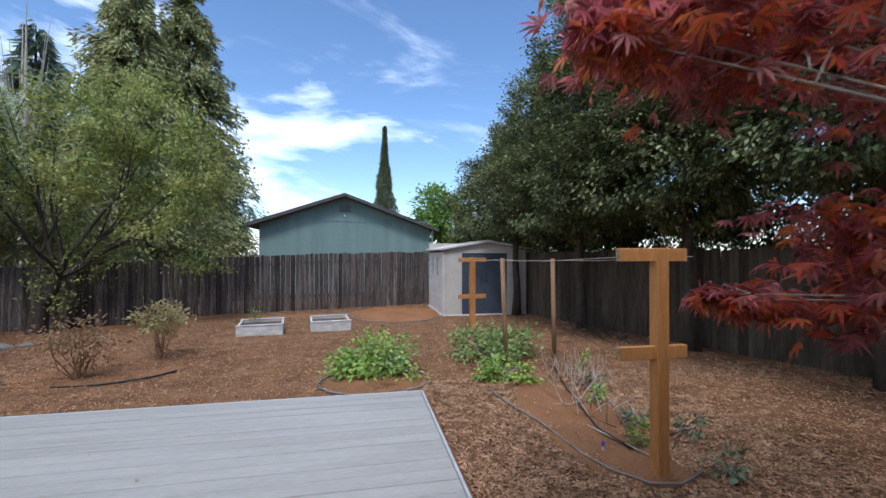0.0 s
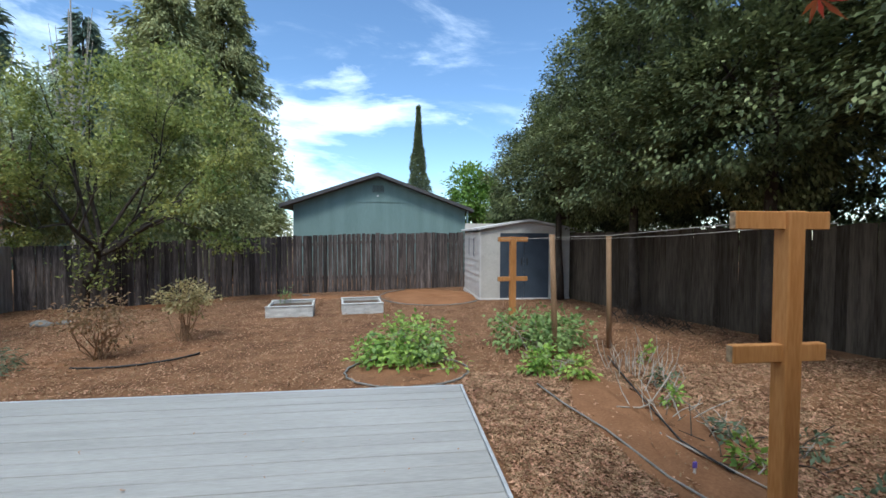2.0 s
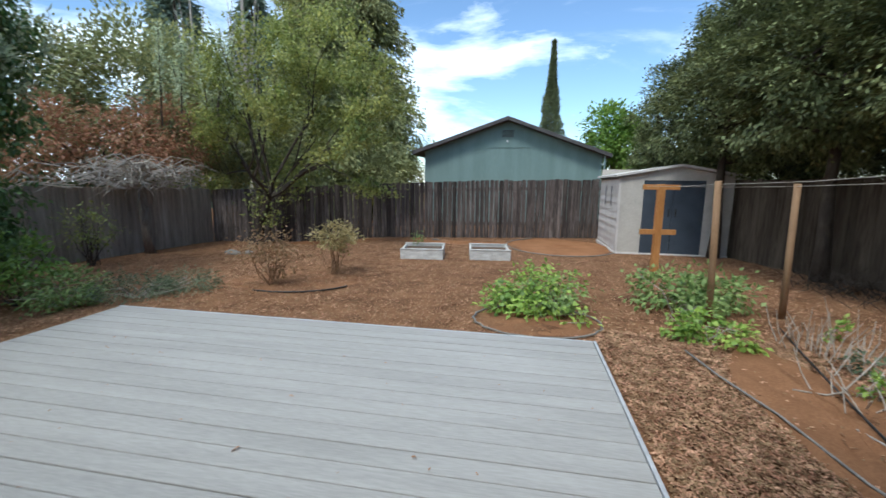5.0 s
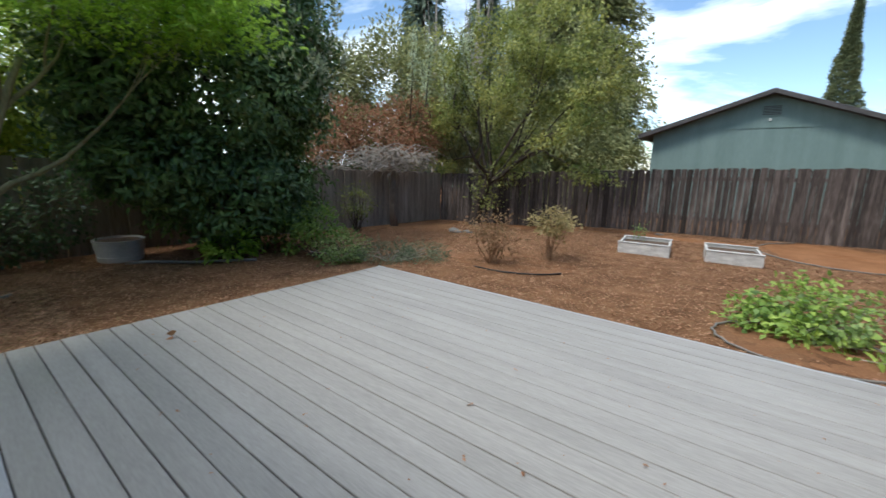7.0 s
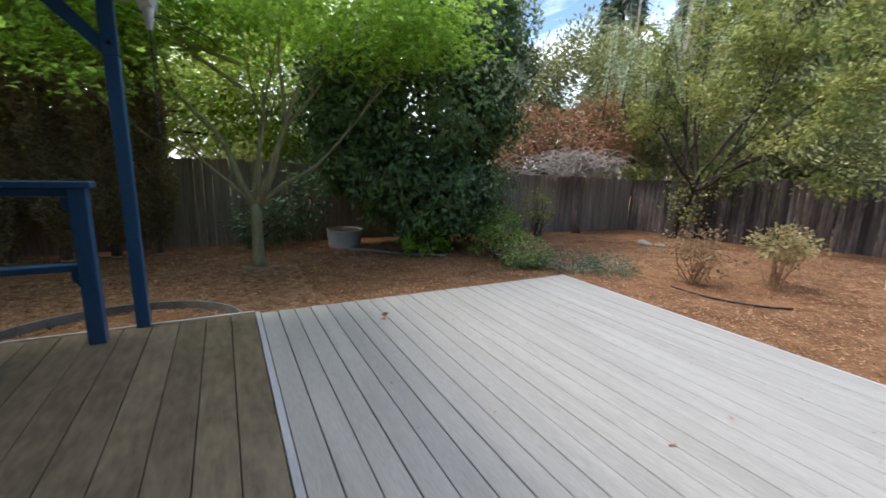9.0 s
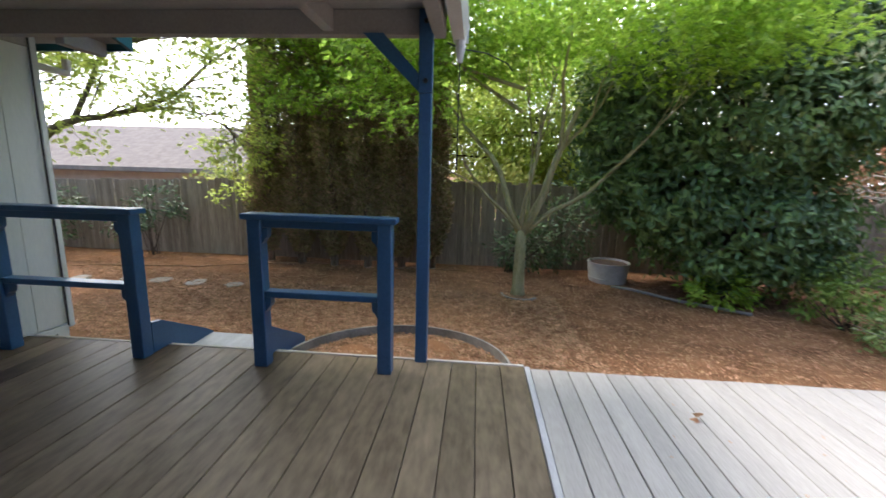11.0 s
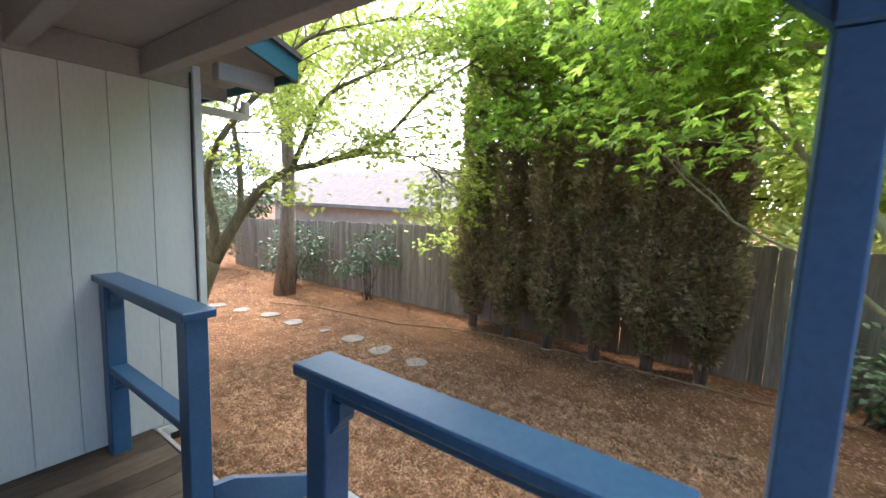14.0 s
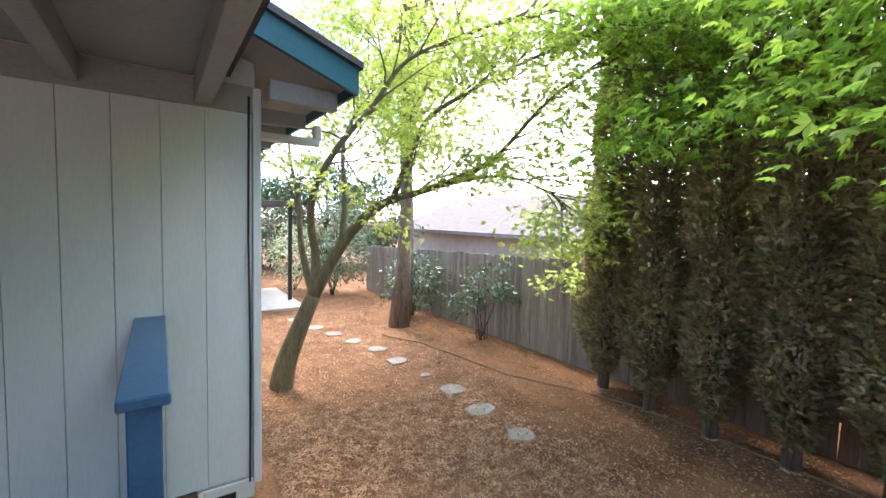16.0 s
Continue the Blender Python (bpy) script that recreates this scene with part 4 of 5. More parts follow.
def stones():
    rng = np.random.default_rng(9)
    for x, y, r in ((-6.63, -3.21, 0.18), (-6.64, -3.81, 0.22), (-6.69, -4.4, 0.2), (-6.66, -4.97, 0.1), (-6.61, -5.63, 0.2), (-6.6, -6.26, 0.19), (-6.45, -6.82, 0.2), (-6.32, -7.4, 0.2), (-6.16, -7.96, 0.2), (-6.0, -8.7, 0.2)):
        bm = bmesh.new()
        n = 9
        rs = [r * 0.78 * rng.uniform(0.78, 1.15) for _ in range(n)]
        prism(bm, [(x + rs[k] * math.cos(k * 2 * math.pi / n), y + rs[k] * 0.95 * math.sin(k * 2 * math.pi / n)) for k in range(n)], gz(x, y) - 0.02, gz(x, y) + 0.02, "z")
        es = [e for e in bm.edges if all(v.co.z > gz(x, y) for v in e.verts)]
        bmesh.ops.bevel(bm, geom=es, offset=0.01, segments=1, affect="EDGES")
        tagged(part("stepping_stone", bm, M_STONE), "flat pale irregular stepping stone in mulch", "stepping stone", "stepping stones")


stones()
for x, y, r in ((-6.5, 9.4, 0.14), (-6.25, 9.6, 0.11), (-6.75, 9.65, 0.12), (-2.2, 12.3, 0.08)):
    bm = bmesh.new()
    bmesh.ops.create_icosphere(bm, subdivisions=2, radius=r, matrix=Matrix.Translation((x, y, gz(x, y) + 0.02)) @ Matrix.Diagonal((1.4, 1.0, 0.4, 1)))
    for v in bm.verts:
        v.co += Vector((0, 0, 0.03)) * noise.noise(v.co * 6)
    tagged(part("flat_rock", bm, M_EDGE, smooth=True), "flat grey rock lying on the soil", "rock", "flat rocks")

# ---- plants ----
def plant(name, label, category, at, group=""):
    return root(name, label, category, group, at=at)


def shrub(name, label, x, y, blobs, material, n, per, spread, size, seed, stems=6, twig=M_BARKD, category="shrub", kind="leaf", lobes=5, flat=0.3):
    """Stems from the ground and leafy clumps; blobs relative to the foot."""
    rng = np.random.default_rng(seed)
    z = gz(x, y)
    s = plant(name, label, category, (x, y, z))
    B = [(x + a, y + b, z + c, rx, ry, rz) for a, b, c, rx, ry, rz in blobs]
    for k in range(stems):
        b = B[int(rng.integers(len(B)))]
        p = Vector((x + rng.normal(0, 0.05), y + rng.normal(0, 0.05), z - 0.03))
        e = Vector((b[0] + rng.normal(0, b[3] * 0.5), b[1] + rng.normal(0, b[4] * 0.5), b[2] + rng.uniform(-0.2, 0.6) * b[5]))
        m = (p + e) / 2 + Vector(rng.normal(0, 0.06, 3))
        r = 0.006 + 0.012 * b[5]
        part("stem", tube(bmesh.new(), [p, m, e], [r, r * 0.7, r * 0.35], 5), twig, s)
    P, D = clumped(rng, B, n, per, spread, 0.35, z + 0.01)
    V = leaves(rng, P, D, size[0], size[1], flat) if kind == "leaf" else palm(rng, P, D, size[0], size[1], lobes)
    quads("foliage", V, material, s)
    return s


def tree(name, label, x, y, trunk, blobs, material, clumps, per, spread, size, seed, bark, shell=0.6, kind="leaf", flat=0.3, droop=0.25, category="tree", limbs=10, z=None, lobes=5, extra=None, face=0.0):
    rng = np.random.default_rng(seed)
    z = gz(x, y) if z is None else z
    t = plant(name, label, category, (x, y, z))
    bm = bmesh.new()
    top, r = trunk
    pts = [Vector((x + 0.06 * top * 0.12 * math.sin(k * 1.7 + seed), y + 0.05 * math.cos(k * 1.3 + seed) - 0.05 * math.cos(seed), z - 0.1 + (top + 0.1) * k / 7)) for k in range(8)]
    rad = [r * (1.35 if k == 0 else 1.0) * (1 - 0.8 * k / 7) for k in range(8)]
    tube(bm, pts, rad, 9)
    part("trunk", bm, bark, t, smooth=True)
    for k in range(limbs):
        b = blobs[int(rng.integers(len(blobs)))]
        q = pts[int(rng.integers(3, 7))]
        e = Vector(b[:3]) + Vector(unit(rng.normal(0, 1, 3)) * np.array(b[3:]) * 0.75)
        m = (q + e) / 2 + Vector((0, 0, -0.08 * (e - q).length))
        bm = bmesh.new()
        tube(bm, [q, m, e], [r * 0.32, r * 0.2, r * 0.06], 6)
        part("limb", bm, bark, t, smooth=True)
    P, D = clumped(rng, blobs, clumps, per, spread, shell)
    V = leaves(rng, P, D, size[0], size[1], flat, droop, face) if kind == "leaf" else palm(rng, P, D, size[0], size[1], lobes, droop)
    quads("crown", V, material, t)
    if extra:
        n2, m2, sz2, lab = extra
        P, D = clumped(rng, blobs, n2, 7, spread * 0.4, 0.96)
        keep = (D[:, 2] > -0.3) & (P[:, 2] > 1.5)
        quads("new_growth", leaves(rng, P[keep] + D[keep] * 0.30, D[keep] * 0.5 + [0, 0, 0.8], sz2[0], sz2[1], 0.0, 0.0), m2, t, lab)
    return t


def conifer(name, label, x, y, z, height, radius, material, seed, layers=26, per=900, sprays=(0.42, 0.13), bare=0.06, bark=M_BARKD, category="conifer"):
    """Drooping layered boughs round a straight trunk."""
    rng = np.random.default_rng(seed)
    t = plant(name, label, category, (x, y, z))
    bm = bmesh.new()
    tube(bm, [(x, y, z - 0.2), (x, y, z + height * 0.5), (x, y, z + height)], [radius * 0.09, radius * 0.05, 0.02], 8)
    part("trunk", bm, bark, t)
    Ps, Ds = [], []
    for k in range(layers):
        f = bare + (1 - bare) * (k + rng.uniform(-0.4, 0.4)) / layers
        zc = z + height * f
        R = radius * (1 - f) ** 0.62 * rng.uniform(0.72, 1.15)
        nb = int(7 + 9 * (1 - f))
        for b in range(nb):
            a = rng.uniform(0, 2 * np.pi)
            rr = R * rng.uniform(0.75, 1.15)
            m = max(6, int(per * (1 - f * 0.75) / nb))
            u = rng.uniform(0.12, 1, m) ** 0.7
            side = rng.normal(0, 0.13, m) * rr * (1.1 - u * 0.6)
            px = x + math.cos(a) * rr * u - math.sin(a) * side
            py = y + math.sin(a) * rr * u + math.cos(a) * side
            pz = zc + rng.normal(0, 0.35) + 0.10 * rr - 0.32 * rr * u ** 2 + rng.normal(0, 0.16, m) - np.abs(side) * 0.25
            Ps.append(np.stack([px, py, pz], 1))
            Ds.append(np.tile([math.cos(a), math.sin(a), -0.35], (m, 1)))
    P, D = np.concatenate(Ps), np.concatenate(Ds)
    quads("crown", leaves(rng, P, D, sprays[0], sprays[1], 0.2, 0.35), material, t)
    return t


def column(name, label, x, y, height, r, mats, seed, n, size, group="", z=None, category="conifer", swell=0.0, stemmed=False):
    """A narrow upright conifer of many upright sprays."""
    rng = np.random.default_rng(seed)
    z = gz(x, y) if z is None else z
    t = plant(name, label, category, (x, y, z), group)
    bm = bmesh.new()
    tube(bm, [(x, y, z - 0.1), (x + 0.03, y, z + height * 0.5), (x, y, z + height * 0.97)], [0.075, 0.045, 0.01], 7)
    part("trunk", bm, M_BARKG, t, smooth=True)
    f = rng.uniform(0.0, 1, n)
    a = rng.uniform(0, 2 * np.pi, n)
    prof = np.minimum(1, (f + 0.015) * 9) ** 0.6 * (1 - f ** 3.2) ** 0.9 * (1 - swell * f)
    lump = 1 + 0.20 * np.sin(3 * a + seed + 6 * f) + 0.16 * np.sin(f * 31 + 2 * a) + 0.08 * np.sin(f * 71 - 3 * a)
    rad = r * prof * lump * (0.2 + 0.86 * rng.uniform(0, 1, n) ** 0.45)
    P = np.stack([x + rad * np.cos(a), y + rad * np.sin(a), z + 0.22 * stemmed + (height - 0.22 * stemmed) * f], 1)
    D = np.stack([np.cos(a) * 0.8, np.sin(a) * 0.8, np.full(n, 0.6)], 1) + rng.normal(0, 0.3, (n, 3))
    V = leaves(rng, P, D, size[0], size[1], 0.0, 0.0)
    if len(mats) > 1:
        low = rng.random(n) < np.clip(0.95 - 1.0 * (f * height - 1.6) / 1.6, 0.10, 0.55)
        quads("crown", V[~low], mats[0], t)
        quads("brown_foliage", V[low], mats[1], t, "browned dry sprays")
    else:
        quads("crown", V, mats[0], t)
    return t


# far background
conifer("deodar_cedar", "tall drooping grey-green cedar beyond the fence", -9.8, 20.5, -0.5, 13.6, 3.7, L_CEDAR, 21, 48, 2600, (0.30, 0.075))
conifer("deodar_cedar", "tall drooping grey-green cedar beyond the fence", -8.6, 23.5, -0.5, 15.8, 4.0, L_CEDAR, 22, 48, 2500, (0.32, 0.08))
conifer("blue_cedar", "tall dark bluish conifer far behind", -23.2, 27.0, -0.5, 15.5, 4.2, L_CEDAR2, 23, 24, 700, (0.8, 0.22))
conifer("blue_cedar", "tall dark bluish conifer far behind", -19.2, 29.5, -0.5, 15.5, 3.6, L_CEDAR2, 24, 24, 700, (0.8, 0.22))
column("italian_cypress", "narrow dark green cypress spire", 1.85, 30.0, 10.9, 1.3, [L_CYP], 25, 22000, (0.2, 0.06), z=-0.5, swell=0.96)
tree("green_tree", "bright spring-green tree behind the shed", 4.2, 20.5, (3.0, 0.14), [(4.2, 20.5, 2.6, 1.5, 1.5, 1.5), (3.7, 20.3, 3.7, 0.9, 0.9, 1.1), (4.9, 20.6, 2.9, 1.0, 1.0, 1.2)], L_POP, 420, 22, 0.17, (0.2, 0.11), 26, M_BARKG)
for k, (x, y) in enumerate(((-15.0, 22.5), (-16.5, 24.5), (-17.8, 22.0), (-14.0, 25.5))):
    rng = np.random.default_rng(40 + k)
    t = plant("bare_poplar", "tall bare pale poplar with upright twigs", "tree", (x, y, -0.5), "bare poplars")
    bm = bmesh.new()
    for j in range(26):
        a, h0 = rng.uniform(0, 6.28), rng.uniform(1.5, 8)
        p = Vector((x, y, -0.5 + h0))
        L = rng.uniform(3, 5.5)
        tube(bm, [p, p + Vector((math.cos(a) * 0.5, math.sin(a) * 0.5, L * 0.4)), p + Vector((math.cos(a) * 0.8, math.sin(a) * 0.8, L))], [0.045, 0.03, 0.01], 4)
    tube(bm, [(x, y, -0.7), (x, y, 6), (x, y, 13)], [0.18, 0.1, 0.02], 7)
    part("crown", bm, M_TWIG, t)

# dark evergreens along the right-hand fence
for k, (x, y, top, bl) in enumerate((
        (5.0, 13.6, 4.0, [(4.75, 13.5, 3.0, 1.6, 1.6, 1.6), (6.0, 12.8, 4.4, 1.7, 1.7, 1.7), (6.2, 13.0, 2.4, 1.6, 1.6, 1.5)]),
        (5.0, 10.9, 5.0, [(4.75, 11.0, 3.1, 1.6, 1.6, 1.5), (5.95, 11.0, 4.9, 1.9, 1.9, 1.9), (6.6, 11.0, 2.9, 1.5, 1.8, 2.0)]),
        (5.2, 8.4, 5.5, [(5.0, 8.5, 3.1, 1.6, 1.7, 1.4), (6.05, 8.6, 5.3, 2.1, 1.9, 2.1), (7.0, 8.4, 2.9, 1.4, 1.9, 2.0)]),
        (5.6, 5.9, 5.5, [(5.4, 6.1, 3.2, 1.7, 1.6, 1.3), (5.9, 6.0, 5.8, 2.2, 2.0, 2.2), (7.5, 6.0, 2.9, 1.4, 1.9, 2.0)]),
        (6.1, 3.6, 5.5, [(6.0, 3.7, 3.4, 1.8, 1.7, 1.3), (6.4, 3.4, 6.0, 2.2, 2.0, 2.2), (8.0, 3.6, 2.9, 1.4, 1.9, 2.0)]),
        (6.5, 1.2, 5.5, [(6.5, 1.4, 3.6, 1.9, 1.7, 1.5), (6.8, 1.0, 6.2, 2.2, 2.0, 2.0), (8.4, 1.2, 3.0, 1.4, 1.9, 2.0)]),
        # southernmost tree is unseen, added to shade the ground along the fence
        (7.0, -1.2, 5.5, [(6.9, -1.2, 3.8, 2.0, 1.8, 1.6), (6.6, -1.6, 6.3, 2.3, 2.0, 2.0), (8.6, -1.4, 3.0, 1.4, 1.9, 2.0)]))):
    fx = 3.95 + (14.5 - y) * 0.2178 - 0.38
    tree("evergreen_tree", "dense dark evergreen tree along the shaded fence", fx, y, (top, 0.11), bl, L_EVER, 1750, 56, 0.115, (0.092, 0.046), 50 + k, M_BARKD, shell=0.6, limbs=9, flat=0.6)

# yellow-green tree by the back corner
def pear_tree():
    rng = np.random.default_rng(61)
    x, y = -7.1, 11.3
    z = gz(x, y)
    t = plant("pear_tree", "spreading tree with fresh yellow-green leaves and dark trunk", "tree", (x, y, z))
    f = Vector((x + 0.35, y + 0.05, z + 1.5))
    bm = bmesh.new()
    tube(bm, curve_points([(x - 0.1, y, z - 0.1), (x - 0.05, y, z + 0.12), (x + 0.02, y, z + 0.6), (x + 0.2, y + 0.05, z + 1.05), f]), [0.22 - 0.115 * k / 20 for k in range(21)], 10)
    part("trunk", bm, M_BARKD, t, smooth=True)
    tips = []
    limbs = (((1.0, 0.35, 0.42), 2.1), ((1.0, 0.2, 0.75), 1.9), ((0.7, 0.6, 0.75), 1.7), ((0.35, 0.0, 1.2), 2.3), ((0.0, 0.3, 1.3), 2.2), ((-0.4, -0.1, 1.1), 2.0), ((-0.9, -0.3, 0.7), 1.5), ((0.3, -0.8, 0.8), 1.5), ((1.0, 0.3, 0.6), 1.8))
    for d, L in limbs:
        bm = bmesh.new()
        branch(rng, bm, f - Vector((0, 0, 0.2)), d, L, 0.06, 3, tips, 0.10, 0.13, (2, 3), 5, 6, 0.46)
        part("limb", bm, M_BARKD, t, smooth=True)
    P, D = [], []
    for q, d in tips:
        k = int(rng.integers(25, 120))
        u = rng.uniform(-0.55, 0.25, k)[:, None]
        P.append(np.array(q) + np.array(d) * u + rng.normal(0, 0.15, (k, 3)) * [1, 1, 0.7]); D.append(np.tile(np.array(d), (k, 1)) * 0.5 + rng.normal(0, 0.7, (k, 3)))
    for cx, cz, sx, sz, m in ((0.35, 0.75, 0.22, 0.25, 150), (0.1, 1.2, 0.2, 0.25, 120), (0.9, 1.55, 0.4, 0.2, 170), (1.6, 1.95, 0.55, 0.22, 200)):
        P.append(np.array([x + cx, y - 0.1 + 0.3 * cx, z + cz]) + rng.normal(0, 1, (m, 3)) * [sx, sx, sz]); D.append(rng.normal(0, 1, (m, 3)))
    P, D = np.concatenate(P), np.concatenate(D)
    keep = P[:, 2] > z + 0.45
    quads("crown", leaves(rng, P[keep], D[keep], 0.105, 0.062, 0.5, 0.4), L_PEAR, t)
    Q = []
    for k in range(13):
        bm = bmesh.new()
        p = Vector((x + rng.uniform(-2.2, 1.4), y + rng.normal(0, 0.6), z + 3.3 + rng.uniform(0, 1.0)))
        e = p + Vector((rng.normal(0.1, 0.35), rng.normal(0, 0.2), rng.uniform(1.0, 1.7)))
        tube(bm, [p - (e - p) * 0.4, p, e], [0.022, 0.018, 0.006], 5)
        part("shoot", bm, M_BARKD, t)
        u = rng.uniform(0, 1, 330)[:, None]
        Q.append(np.array(p) * (1 - u) + np.array(e) * u + rng.normal(0, 0.065, (330, 3)))
    Q = np.concatenate(Q)
    quads("blossom", leaves(rng, Q, rng.normal(0, 1, Q.shape) + [0, 0, 0.8], 0.085, 0.045), L_LIGHT, t, "pale young shoots")


pear_tree()
tree("russet_shrub_tree", "russet-leaved shrub spilling over the fence", -10.0, 9.6, (2.4, 0.1), [(-9.9, 9.8, 2.1, 1.3, 1.5, 0.9), (-9.9, 11.4, 2.6, 1.3, 1.3, 1.0), (-10.2, 8.2, 2.2, 1.0, 1.1, 1.0)], L_ORANGE, 420, 20, 0.16, (0.12, 0.05), 62, M_BARKD, shell=0.4)
tree("background_tree", "leafy olive-green tree behind the fence", -12.0, 13.0, (4, 0.15), [(-12.0, 13.0, 3.6, 2.4, 2.4, 2.6), (-13.5, 9.5, 3.4, 2.2, 2.4, 2.4), (-10.6, 15.5, 3.0, 2.2, 2.0, 1.8)], L_CEDAR, 1900, 24, 0.25, (0.17, 0.08), 63, M_BARKD, shell=0.5)
tree("background_tree", "leafy olive-green tree behind the fence", -12.6, 3.0, (4, 0.15), [(-12.4, 2.0, 3.0, 2.0, 3.0, 2.4), (-12.6, -2.5, 2.6, 1.8, 2.0, 2.0)], L_VINE, 3600, 20, 0.22, (0.14, 0.07), 64, M_BARKD, shell=0.4)
tree("background_tree", "low olive-green tree beyond the back fence", -6.2, 20.0, (2.0, 0.12), [(-6.0, 19.6, 1.5, 1.9, 1.2, 1.1), (-7.5, 20.0, 2.2, 1.6, 1.2, 1.4)], L_CEDAR, 500, 20, 0.2, (0.16, 0.08), 66, M_BARKD, shell=0.4)
for k, (y, h) in enumerate(((-5.2, 0.75), (0.8, 0.95), (3.2, 1.2), (6.0, 1.3), (9.0, 1.3))):
    shrub("hedge_bush", "leafy green hedge bush beyond the fence", -10.3, y, [(0, 0, 0.9, 0.8, 1.6, h)], L_PEAR if k < 2 else L_CAM, 260, 14, 0.16, (0.15, 0.075), 160 + k, 8)

# laurel with upright pale shoots
def cherry_laurel():
    rng = np.random.default_rng(65)
    x, y = -7.6, 4.3
    z = gz(x, y)
    t = plant("cherry_laurel", "large glossy cherry laurel with pale upright shoots", "tree", (x, y, z))
    for k in range(7):
        a, r = rng.uniform(0, 6.28), rng.uniform(0.05, 0.3)
        p = Vector((x + r * math.cos(a), y + 1.6 * r * math.sin(a), z - 0.05))
        e = Vector((x + rng.uniform(-0.5, 0.5), y + rng.uniform(-0.9, 0.8), z + rng.uniform(2.4, 3.9)))
        bm = bmesh.new()
        tube(bm, [p, p.lerp(e, 0.35) + Vector(rng.normal(0, 0.1, 3)), p.lerp(e, 0.7) + Vector(rng.normal(0, 0.1, 3)), e], [0.06, 0.05, 0.035, 0.012], 7)
        part("stem", bm, M_BARKD, t, smooth=True)
    blobs = [(-7.45, 4.25, 0.85, 1.0, 1.45, 1.0), (-7.5, 4.2, 2.5, 1.1, 1.6, 1.5), (-7.6, 4.6, 4.1, 1.0, 1.4, 1.3), (-7.6, 2.9, 2.6, 0.85, 0.8, 1.1), (-7.6, 5.4, 3.2, 0.8, 0.8, 1.6), (-7.35, 3.2, 1.3, 0.8, 0.7, 0.8), (-7.1, 4.9, 0.55, 0.6, 0.6, 0.55), (-7.65, 2.75, 1.35, 0.6, 0.6, 0.7), (-7.75, 2.4, 2.3, 0.6, 0.6, 1.0)]
    P, D = clumped(rng, blobs, 3000, 14, 0.12, 0.66, z + 0.06)
    n = len(P)
    # broad blades hanging outwards from their twigs
    N = unit(D * [1, 1, 0.5] + rng.normal(0, 0.42, (n, 3)) + [0, 0, 0.35])
    A = unit(D * 0.5 + rng.normal(0, 0.75, (n, 3)) + [0, 0, -0.35])
    A = unit(A - N * (A * N).sum(1, keepdims=True))
    S = np.cross(A, N)
    L, W = (0.125 * rng.uniform(0.7, 1.2, n))[:, None], (0.054 * rng.uniform(0.8, 1.15, n))[:, None] / 2
    near, far = P + A * L * 0.30 + N * L * 0.04, P + A * L * 0.72 + N * L * 0.02
    base = np.stack([P, near + S * W, far + S * W * 0.8, P + A * L - N * L * 0.08], 1)
    twin = np.stack([P, P + A * L - N * L * 0.08, far - S * W * 0.8, near - S * W], 1)
    quads("crown", np.concatenate([base, twin]), L_LAUREL, t)
    # pale candles of new leaves on the upper half
    P, D = clumped(rng, blobs[1:5], 1150, 1, 0.02, 0.97)
    keep = (D[:, 2] > -0.15) & (P[:, 2] > 2.0 + rng.uniform(-0.5, 0.8, len(P)))
    C, G = P[keep] + D[keep] * 0.16, unit(D[keep] * [0.5, 0.5, 0.3] + [0, 0, 0.8])
    C, G = np.repeat(C, 9, 0), np.repeat(G, 9, 0)
    u = rng.uniform(0, 0.20, len(C))[:, None]
    quads("new_growth", leaves(rng, C + G * u, G * 0.9 + rng.normal(0, 0.55, C.shape), 0.11, 0.04, 0.0, 0.0), L_LIGHT, t, "pale new shoots")
    return t


cherry_laurel()


def maple(name, label, x, y, stems, material, seed, n, per, spread, size, blobs, bark=M_BARKM, fork=0.95, r=0.085, depth=2, length=1.3, lean=(0, 0), group="", wander=0.14):
    """A small many-stemmed maple: short bole, forking limbs and palmate leaves."""
    rng = np.random.default_rng(seed)
    z = gz(x, y)
    t = plant(name, label, "tree", (x, y, z), group)
    f = Vector((x + lean[0], y + lean[1], z + fork))
    bm = bmesh.new()
    tube(bm, [(x, y, z - 0.08), (x + lean[0] * 0.2, y + lean[1] * 0.2, z + 0.12), (x + lean[0] * 0.6, y + lean[1] * 0.6, z + fork * 0.6), f], [r * 1.5, r * 1.05, r * 0.92, r * 0.85], 10)
    part("trunk", bm, bark, t, smooth=True)
    tips = []
    for d, L, w in stems:
        pieces = [bmesh.new()]
        branch(rng, pieces, f - Vector((0, 0, 0.08)), d, L, r * w, depth, tips, 0.22, wander, (2, 3), 6, 7, 0.42)
        limb = part("limb", pieces[1], bark, t, smooth=True)
        for b in pieces[2:]:
            part("bough", b, bark, limb, smooth=True)
        tagged(part("twig", pieces[0], bark, limb, smooth=True), kind="stuff")
    P, D = clumped(rng, blobs, n, per, spread, 0.25)
    for q, d in tips:
        k = per * 2
        P = np.concatenate([P, np.array(q) + rng.normal(0, spread * 1.3, (k, 3)) * [1, 1, 0.5]])
        D = np.concatenate([D, np.tile(np.array(d), (k, 1))])
    quads("crown", palm(rng, P, D, size[0], size[1]), material, t)
    return t


